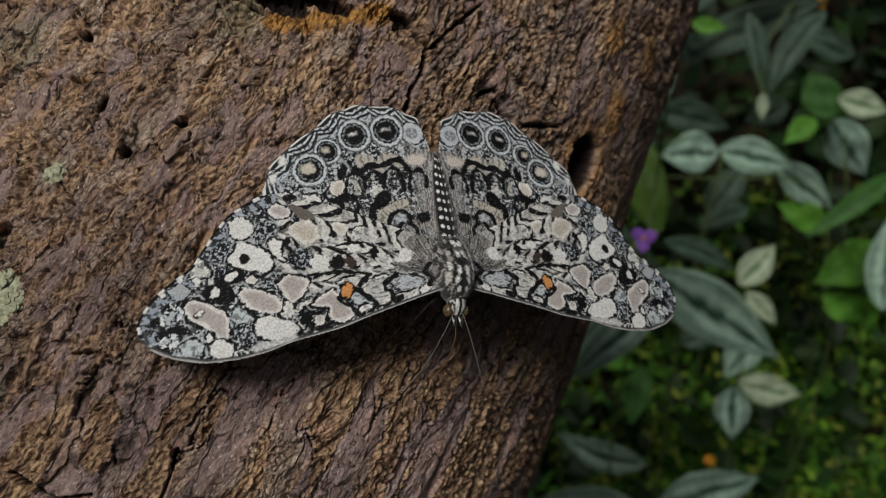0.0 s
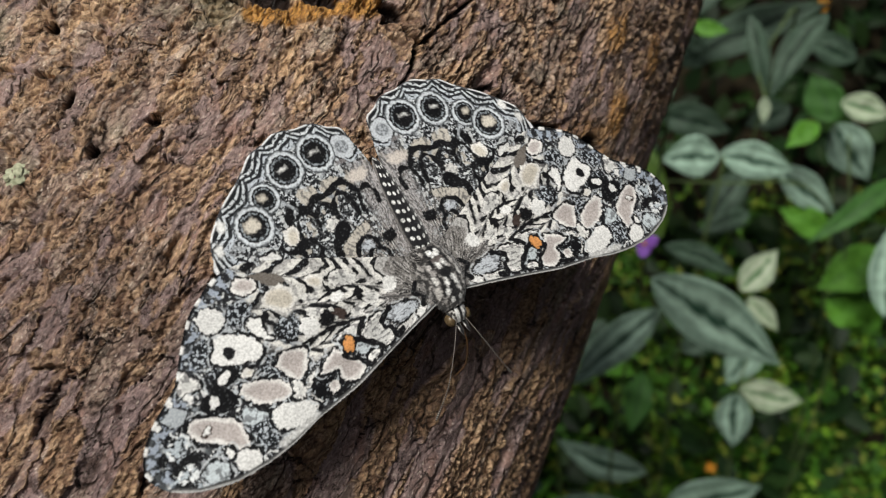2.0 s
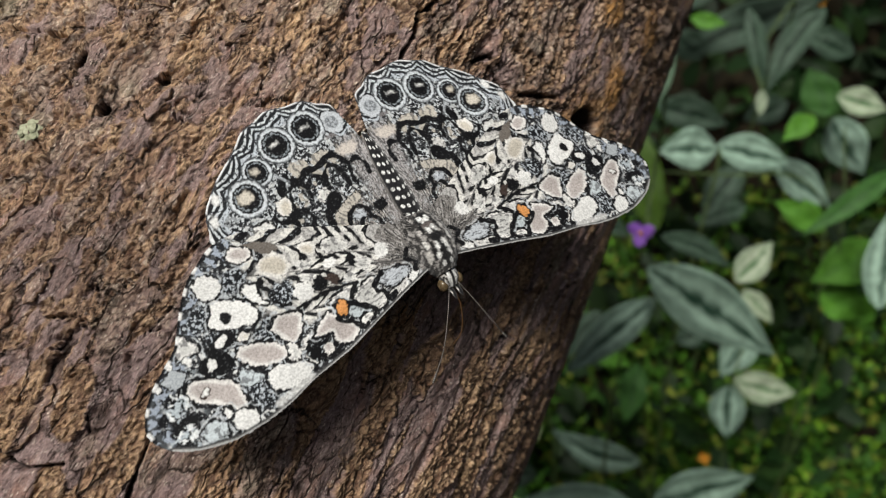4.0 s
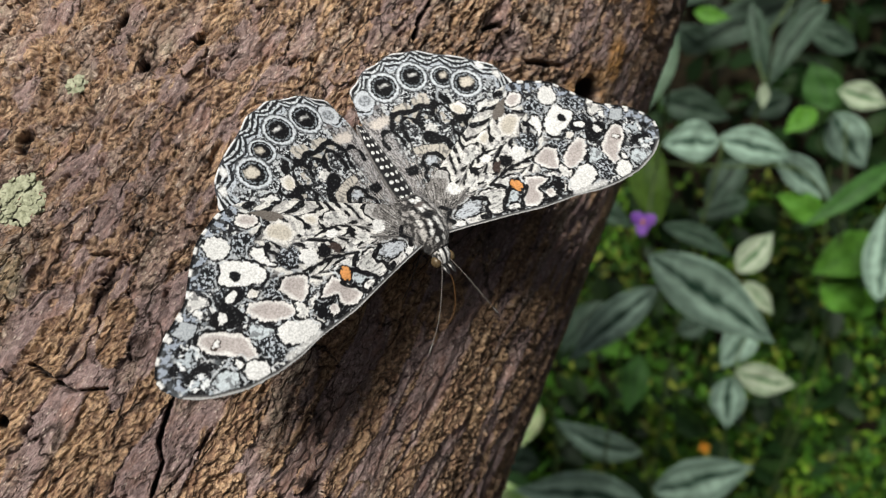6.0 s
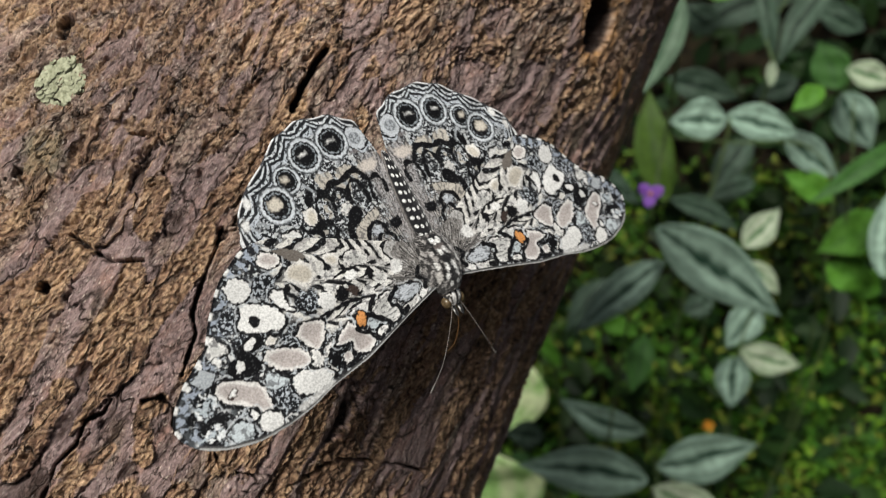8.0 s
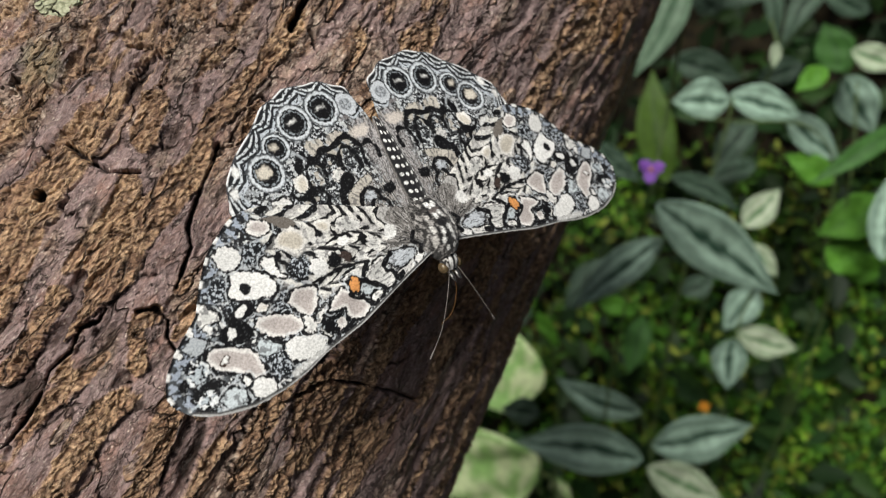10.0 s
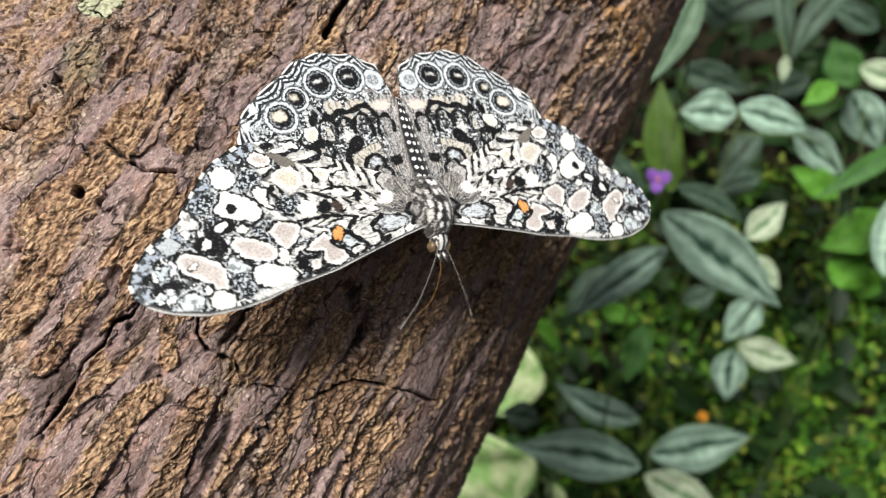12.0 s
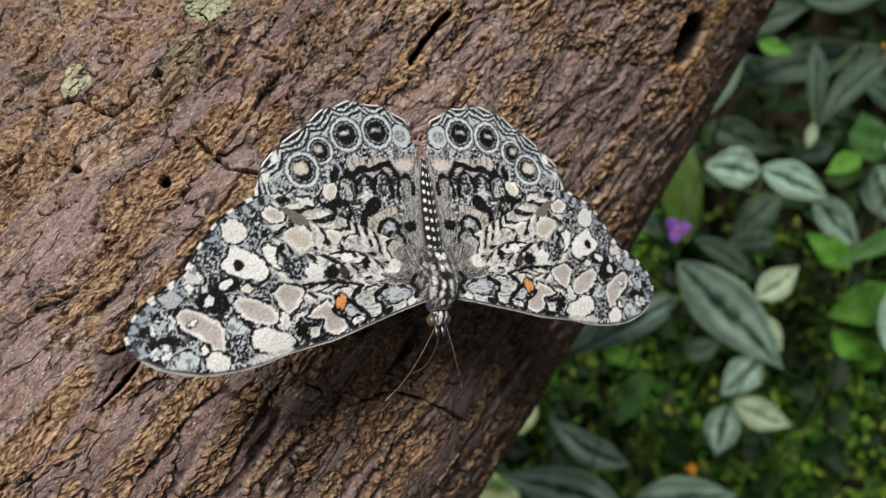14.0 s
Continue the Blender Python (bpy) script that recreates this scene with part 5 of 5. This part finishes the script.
    w.patch(CREAM, 0.15, (13.1, -13.4), (11.8, -13.8), (11.3, -12.6), (12.1, -11.4), (13.1, -11.8))
    w.patch(WHITE, 0.2, (16.9, -11.7), (16.0, -12.0), (14.8, -11.6), (14.9, -10.6), (16.0, -10.3))
    w.patch(BLACK, 0, (13.0, -11.0), (11.9, -11.7), (10.9, -11.3), (11.1, -10.5), (12.3, -10.4))
    w.patch(PALE, 0, (8.1, -12.0), (6.8, -12.8), (6.2, -12.2), (7.0, -11.7), (7.8, -10.9))
    w.patch(TAN, 0.12, (7.6, -8.7), (6.5, -9.5), (4.5, -10.4), (3.2, -10.5), (3.6, -9.5), (4.9, -9.2), (5.7, -8.6), (6.2, -7.3), (6.4, -5.8), (7.1, -5.0), (7.7, -5.9), (7.9, -7.4))
    w.patch(BLACK, 0, (8.2, -9.8), (7.1, -11.4), (5.9, -11.8), (5.5, -10.9), (6.3, -9.9), (7.5, -9.3))
    w.patch(BLACK, 0, (8.4, -10.0), (7.7, -10.2), (7.8, -8.1), (8.5, -8.3))
    w.patch(SLATEP, 0.1, (5.5, -8.2), (4.5, -8.5), (3.8, -7.8), (4.2, -7.2), (5.2, -7.4))
    w.patch(SLATEP, 0.1, (6.4, -5.8), (5.6, -6.7), (5.0, -6.1), (5.5, -5.2), (6.1, -5.2))
    w.patch(BLACK, 0, (2.4, -8.1), (1.0, -8.5), (0.6, -7.7), (1.4, -7.1), (2.2, -7.3))
    w.line(0.32, (6.4, -5.5), (6.4, -6.9), (5.8, -8.3), (4.5, -8.8), (3.4, -8.1), (3.4, -7.0), (4.4, -7.2), (5.1, -6.2), (4.8, -5.3))
    w.line(0.3, (8.1, -6.8), (8.7, -7.3), (9.4, -7.0), (8.8, -6.4), (8.0, -6.3))
    w.line(0.3, (3.3, -7.0), (2.7, -6.1), (2.5, -4.9))
    w.line(0.5, (11.7, -14.3), (11.3, -15.7), (10.6, -15.8), (9.8, -15.2), (8.7, -14.9), (7.6, -15.7), (6.9, -15.4), (5.7, -15.7), (4.7, -16.4), (3.5, -16.3), (3.0, -15.4), (2.4, -14.5))
    w.line(0.34, (11.3, -11.7), (11.1, -13.4), (10.5, -14.4), (9.5, -14.6), (8.7, -13.9), (8.7, -12.4))
    w.line(0.34, (8.6, -12.6), (8.2, -14.2), (7.1, -14.7), (6.4, -14.1), (6.5, -12.5))
    w.line(0.34, (6.3, -12.4), (6.0, -14.2), (5.0, -15.0), (4.1, -14.5), (3.6, -13.3), (3.6, -11.8))
    w.line(0.34, (2.9, -12.0), (2.5, -13.9), (1.4, -14.7), (0.6, -13.9), (0.5, -12.3))
    w.line(0.32, (14.2, -11.8), (13.4, -11.0), (12.1, -10.3), (11.5, -9.1), (10.6, -8.5))
    w.line(0.3, (10.5, -11.4), (9.8, -10.2), (10.1, -9.1), (9.5, -8.2))
    for end in ends[1:-2]:
        far = segment_gap(w.u, w.v, [(1.0, -2.0), end])
        outer_part = step(16.0, 17.0, w.reach) * (0.6 + 0.8 * perlin(w.u / 0.4, w.v / 0.4, 91))
        w.lay(outer_part * (1 - step(0.12, 0.24, far)), (0.55, 0.59, 0.62))
    point = np.clip(np.abs(w.between), 0, 1) ** 1.6
    wave = w.rim + 1.0 * point - 0.25 + 0.16 * perlin(w.u / 0.7, w.v / 0.7, 71)
    band = lambda a, b: step(a - 0.06, a + 0.06, wave) * (1 - step(b - 0.06, b + 0.06, wave))
    w.lay(1 - step(2.5, 2.7, wave), (0.012, 0.013, 0.015))
    w.lay(band(0.55, 0.85), (0.60, 0.63, 0.65))
    w.lay(band(1.25, 1.60), (0.56, 0.60, 0.63))
    w.lay(band(2.0, 2.6), (0.46, 0.50, 0.54))
    w.flecks(0.4, 0.4, 243, 0.16, (0.03, 0.033, 0.037), band(0.5, 2.6))
    w.lay(1 - step(0.14, 0.24, w.rim), (0.05, 0.05, 0.055))
    w.lay((1 - step(0.14, 0.30, w.rim)) * step(0.45, 0.7, 1 - point), (0.72, 0.73, 0.73))
    w.spot(1.5, -20.2, 1.5, 1.5, 61, (0.50, 0.53, 0.56), 0.15)
    w.maze(0.4, 245, 0.8 * (1 - step(0.7, 1.0, np.hypot(w.u - 1.5, w.v + 20.2))), (0.42, 0.45, 0.48), (0.10, 0.11, 0.12))
    for u, v in ((20.3, -14.6), (19.0, -17.0)):
        w.spot(u, v, 0.8, 0.55, 80, WHITE)
    w.eyespot(4.9, -20.7, 1.75, WHITE, 0.42)
    w.eyespot(9.3, -20.2, 1.70, WHITE, 0.42)
    w.eyespot(13.1, -18.0, 1.35, CREAM, 0.42)
    w.eyespot(15.6, -15.5, 1.75, CREAM, 0.55)
    return w


def loft(rings, sides=72):
    """A body from rings (y, half width, half height, z), in mm."""
    verts, tag = [], []
    for y, a, b, z in rings:
        for k in range(sides):
            w = 2 * math.pi * k / sides
            verts.append((a * math.cos(w), y, z + b * math.sin(w)))
            tag.append((w, y))
    n = len(rings)
    faces = [tuple(f) for f in grid_faces(n, sides, True)]
    faces += [tuple(range(sides))[::-1], tuple(range((n - 1) * sides, n * sides))]
    return np.array(verts), faces, np.array(tag)


def body_part(name, rings, paint, root, label="", fuzz=0.1, count=40):
    line = curve_points(rings, count)
    v, f, tag = loft(line)
    lump = fbm(v[:, 0] / 0.5 + 9, v[:, 1] / 0.5, 3, 15) * fuzz
    mid = np.array([[0, 1, 0]]) * v[:, 1:2]
    v = v + (v - mid) / (np.linalg.norm(v - mid, axis=1)[:, None] + 0.2) * lump[:, None]
    return under(name, mesh_of(name, v * MM, f, FUR, tone=paint(v, tag)), root, label)


def blend(mask, a, b):
    m = np.clip(mask, 0, 1)[:, None]
    return np.asarray(a) * (1 - m) + np.asarray(b) * m


def paint_thorax(v, tag):
    x, y = v[:, 0] + 0.14 * fbm(v[:, 0] / 0.6, v[:, 1] / 0.6, 2, 37), v[:, 1] + 0.3 * fbm(v[:, 0] / 0.6, v[:, 1] / 0.8, 2, 38)
    ax = np.abs(x)
    n = fbm(v[:, 0] / 0.30, v[:, 1] / 0.9, 3, 31)
    tone = blend(step(-0.05, 0.2, n), (0.03, 0.028, 0.027), (0.30, 0.285, 0.27))

    def mark(colour, at, along, wide, long, lean=0.0):
        nonlocal tone
        d = np.hypot((ax - at - lean * (y - along)) / wide, (y - along) / long)
        tone = blend(1 - step(0.8, 1.1, d), tone, colour)

    mark(BLACK, 0.0, -3.5, 1.25, 0.9)
    mark(WHITE, 0.35, -3.4, 0.45, 0.55, -0.3)
    mark((0.10, 0.085, 0.08), 0.0, -2.5, 1.0, 0.45)
    mark(BLACK, 1.05, -2.2, 0.22, 0.9, 0.2)
    mark(WHITE, 0.42, -1.75, 0.28, 0.50)
    mark((0.42, 0.40, 0.38), 1.55, -1.7, 0.25, 0.6)
    mark(BLACK, 0.0, -0.7, 1.0, 0.65)
    mark(BLACK, 0.0, 1.2, 0.62, 2.1)
    mark(WHITE, 0.52, 0.45, 0.27, 0.62, 0.12)
    mark(WHITE, 0.75, 1.55, 0.30, 0.55, 0.2)
    mark(BLACK, 1.20, 0.6, 0.16, 1.6, 0.05)
    mark((0.50, 0.48, 0.45), 1.85, 1.3, 0.35, 0.7)
    mark((0.60, 0.59, 0.56), 1.7, -0.2, 0.28, 0.7)
    mark(BLACK, 0.0, 2.6, 0.3, 0.7)
    mark(WHITE, 0.5, 2.7, 0.25, 0.35)
    return tone


def paint_abdomen(v, tag):
    x, y = v[:, 0], v[:, 1]
    seg = (-y - 5.2) / 1.25
    f = seg - np.floor(seg)
    tone = np.tile(np.array(BLACK) * 1.6, (len(v), 1))
    half = np.interp(y, [-17.4, -14.0, -10.5, -7.0, -4.6], [0.2, 0.95, 1.25, 1.45, 1.4])
    ax = np.abs(x) / half
    for place, wide in ((0.26, 0.14), (0.70, 0.15)):
        g = f - 0.35 - 0.55 * ax
        dot = np.hypot((ax - place) / wide, np.minimum(np.abs(g), 1 - np.abs(g)) / 0.23)
        tone = blend(1 - step(0.75, 1.1, dot), tone, WHITE)
    return blend(step(0.92, 1.02, ax), tone, (0.20, 0.185, 0.175))


def paint_head(v, tag):
    x, y = v[:, 0], v[:, 1]
    tone = blend(step(0.0, 0.15, fbm(x / 0.35, y / 0.5, 2, 35)), (0.02, 0.018, 0.017), (0.50, 0.48, 0.45))
    tone = blend(1 - step(0.14, 0.24, np.abs(np.abs(x) - 0.42)), tone, WHITE)
    return blend(1 - step(0.12, 0.20, np.abs(x)), tone, BLACK)


def limb(name, root, controls, thick, thin, material, label="", club=0.0, count=36):
    pts = curve_points(controls, count)
    r = np.linspace(thick, thin, count)
    if club:
        r = r + club * step(0.86, 0.95, np.linspace(0, 1, count)) * (1 - 0.6 * step(0.97, 1.0, np.linspace(0, 1, count)))
    beads = np.arange(count) % 3
    if club:
        r = r * np.where(beads == 0, 0.75, 1.05)
    v, f = tube(pts * MM, r * MM, 7)
    tone = np.repeat(np.where(beads[:, None] == 0, [[0.34, 0.31, 0.28]], [[0.03, 0.026, 0.024]]), 7, 0)
    return under(name, mesh_of(name, v, f, material, tone=tone), root, label)


def build_hair(root, count=110):
    """Long soft hairs over the shoulders and back of the thorax, lying backwards and outwards."""
    rng = np.random.RandomState(12)
    verts, faces, tones = [], [], []
    for k in range(count):
        side, y = rng.choice([-1, 1]), rng.uniform(-5.2, 2.6)
        round_ = rng.uniform(0.75, 1.4)
        a = 2.5 * math.sqrt(max(0.1, 1 - ((y + 0.6) / 5.2) ** 2))
        start = np.array([side * a * math.sin(round_), y, -0.3 + 0.85 * a * math.cos(round_)])
        reach = rng.uniform(0.5, 1.4)
        way = np.array([side * rng.uniform(0.3, 1.0), rng.uniform(-1.0, -0.1), rng.uniform(-0.05, 0.35)])
        way /= np.linalg.norm(way)
        bend = np.array([0, -0.25, -0.30]) * rng.uniform(0.3, 1.0)
        pts = [start + way * reach * q + bend * reach * q * q for q in (0, 0.35, 0.7, 1.0)]
        v, f = tube(np.array(pts) * MM, np.array([0.05, 0.045, 0.03, 0.008]) * MM, 3)
        n = sum(len(x) for x in verts)
        verts.append(v)
        faces += [tuple(int(i) + n for i in q) for q in f]
        shade = rng.choice([0.03, 0.09, 0.16, 0.26], p=[0.3, 0.3, 0.25, 0.15])
        tones.append(np.tile([shade, shade * 0.95, shade * 0.9], (len(v), 1)))
    return under("body_hair", mesh_of("body_hair", np.vstack(verts), faces, FUR, tone=np.vstack(tones)), root, "soft grey hair on the back")


def build_butterfly():
    root = tagged(new("butterfly"), "grey, black and white mottled butterfly with open wings on the bark", "butterfly")
    body_part("thorax", [(-5.4, 1.2, 0.8, -0.6), (-4.2, 2.2, 1.6, -0.5), (-2.0, 2.75, 2.3, -0.3), (0.5, 2.75, 2.5, -0.2), (2.4, 2.2, 2.0, -0.4), (3.6, 1.4, 1.3, -0.6)],
              paint_thorax, root, "hairy black and white thorax", 0.14, 130)
    body_part("abdomen", [(-4.6, 1.4, 1.3, -0.4), (-7.0, 1.45, 1.35, -0.4), (-10.5, 1.25, 1.2, -0.4), (-14.0, 0.95, 0.95, -0.3), (-16.6, 0.5, 0.5, -0.3), (-17.4, 0.12, 0.12, -0.3)],
              paint_abdomen, root, "tapered black abdomen with rows of white spots", 0.06, 170)
    body_part("head", [(3.0, 0.9, 0.9, -0.7), (3.7, 1.25, 1.15, -0.8), (4.7, 1.2, 1.1, -1.0), (5.5, 0.55, 0.55, -1.2)], paint_head, root, "", 0.14, 26)
    for side, spread in ((1, 7.5), (-1, -3.4)):
        bm = bmesh.new()
        bmesh.ops.create_uvsphere(bm, u_segments=18, v_segments=12, radius=0.00072,
                                  matrix=Matrix.Translation((side * 0.00105, 0.0043, -0.0011)) @ Matrix.Diagonal((0.8, 1.05, 1.0, 1)))
        me = bpy.data.meshes.new("eye")
        bm.to_mesh(me)
        bm.free()
        me.polygons.foreach_set("use_smooth", [True] * len(me.polygons))
        me.materials.append(EYE)
        under("eye", me, root, "round brown compound eye")
        body_part("palp", [(4.6, 0.16, 0.2, -1.3), (5.6, 0.26, 0.3, -1.2), (6.5, 0.22, 0.24, -1.1), (7.1, 0.06, 0.08, -1.1)], paint_head, root, "", 0.05, 14).location.x = side * 0.00042
        limb("antenna", root, [(side * 0.5, 4.9, -0.6), (side * 0.5 + spread * 0.27, 8.0, -1.1), (side * 0.5 + spread * 0.62, 11.6, -2.2), (side * 0.5 + spread, 14.4, -3.8)], 0.075, 0.06, ANTENNA,
             "thin antenna banded black and white, with a club", 0.12, 150)
        limb("foreleg", root, [(side * 1.0, 2.0, -2.0), (side * 3.0, 3.6, -3.2), (side * 3.4, 4.6, -7.0), (side * 3.8, 5.2, -10.5)], 0.17, 0.08, HORN)
        limb("hind_leg", root, [(side * 1.0, -1.0, -2.0), (side * 3.4, -1.6, -3.4), (side * 4.4, -2.0, -7.0), (side * 5.0, -2.4, -9.6)], 0.17, 0.08, HORN)
    limb("proboscis", root, [(0, 5.6, -1.6), (-0.4, 8.0, -3.2), (-0.2, 10.6, -6.6), (0.5, 11.6, -10.0)], 0.10, 0.07, PROBOSCIS, "thin brown proboscis reaching the bark")
    build_hair(root)
    fore, hind = forewing(), hindwing()
    wings = []
    for side in (1, -1):
        for name, wing, drop, label in (("forewing", fore, 0.0, "black and white mottled forewing with an orange dot"),
                                        ("hindwing", hind, 0.32, "grey hindwing with four black eyespots and a scalloped edge")):
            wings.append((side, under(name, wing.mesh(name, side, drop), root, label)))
    return root, wings


butterfly, wings = build_butterfly()


# ---- what moves ----
def motions():
    rows = [
        (0.0, pose(0.0028, 0.0895, 0.5249, -51.8, -12.1, -153.2), -18, 1),
        (0.5, pose(0.0030, 0.0894, 0.5251, -51.4, -11.8, -153.3), -16, 1),
        (0.6, pose(0.0030, 0.0894, 0.5251, -51.4, -11.8, -153.3), -16, 1),
        (0.85, pose(0.0021, 0.0901, 0.5259, -52.5, 13.8, -153.2), 38, 22),
        (1.0, pose(0.0021, 0.0901, 0.5259, -52.5, 13.8, -153.2), 30, 18),
        (1.5, pose(0.0023, 0.0908, 0.5247, -56.0, 12.0, -147.3), 4, 4),
        (2.0, pose(0.0024, 0.0909, 0.5245, -55.9, 13.6, -146.3), -1, 0),
        (2.5, pose(0.0022, 0.0912, 0.5247, -52.2, 13.5, -145.5), -3, 2),
        (5.0, pose(-0.0002, 0.0882, 0.5218, -49.9, 14.5, -145.5), -3, -5),
        (5.5, pose(-0.0011, 0.0875, 0.5207, -46.6, 13.1, -142.3), 8, 13),
        (6.0, pose(-0.0011, 0.0872, 0.5208, -44.8, 11.8, -142.2), 5, 14),
        (6.5, pose(-0.0010, 0.0869, 0.5198, -52.0, 12.7, -142.0), -6, -2),
        (6.6, pose(-0.0010, 0.0869, 0.5198, -52.0, 12.7, -142.0), -6, -2),
        (6.9, pose(-0.0020, 0.0803, 0.5097, -55.4, 12.1, -142.1), 11, 13),
        (7.0, pose(-0.0020, 0.0803, 0.5097, -55.4, 12.1, -142.1), 11, 13),
        (7.5, pose(-0.0018, 0.0793, 0.5059, -58.3, 13.3, -140.7), 4, -4),
        (8.0, pose(-0.0019, 0.0777, 0.5041, -57.3, 9.9, -139.9), 1, -2),
        (8.35, pose(-0.0018, 0.0749, 0.4991, -50.6, 10.1, -135.0), 10, 14),
        (8.5, pose(-0.0018, 0.0749, 0.4991, -50.6, 10.1, -135.0), 3, 7),
        (9.0, pose(-0.0016, 0.0752, 0.4989, -54.0, 11.5, -136.9), -3, -4),
        (11.5, pose(-0.0024, 0.0728, 0.5017, -52.9, 4.4, -137.8), -7, 1),
        (12.0, pose(-0.0054, 0.0743, 0.5027, -49.3, -5.7, -141.5), -12, 10),
        (12.5, pose(-0.0108, 0.0726, 0.5032, -51.8, -9.4, -154.3), -17, -4),
        (13.0, pose(-0.0111, 0.0726, 0.5034, -51.2, -9.6, -153.6), -18, -3),
        (13.5, pose(-0.0101, 0.0696, 0.5017, -57.9, -5.2, -146.1), -4, 10),
        (14.0, pose(-0.0117, 0.0674, 0.4982, -58.1, 0.3, -145.7), -3, 3),
    ]
    walk(butterfly, [(t, m) for t, m, _, _ in rows])
    for side, wing in wings:
        walk(wing, [(t, pose(side * 0.00132, 0, 0, 0, -a if side > 0 else b, 0)) for t, _, a, b in rows])


motions()
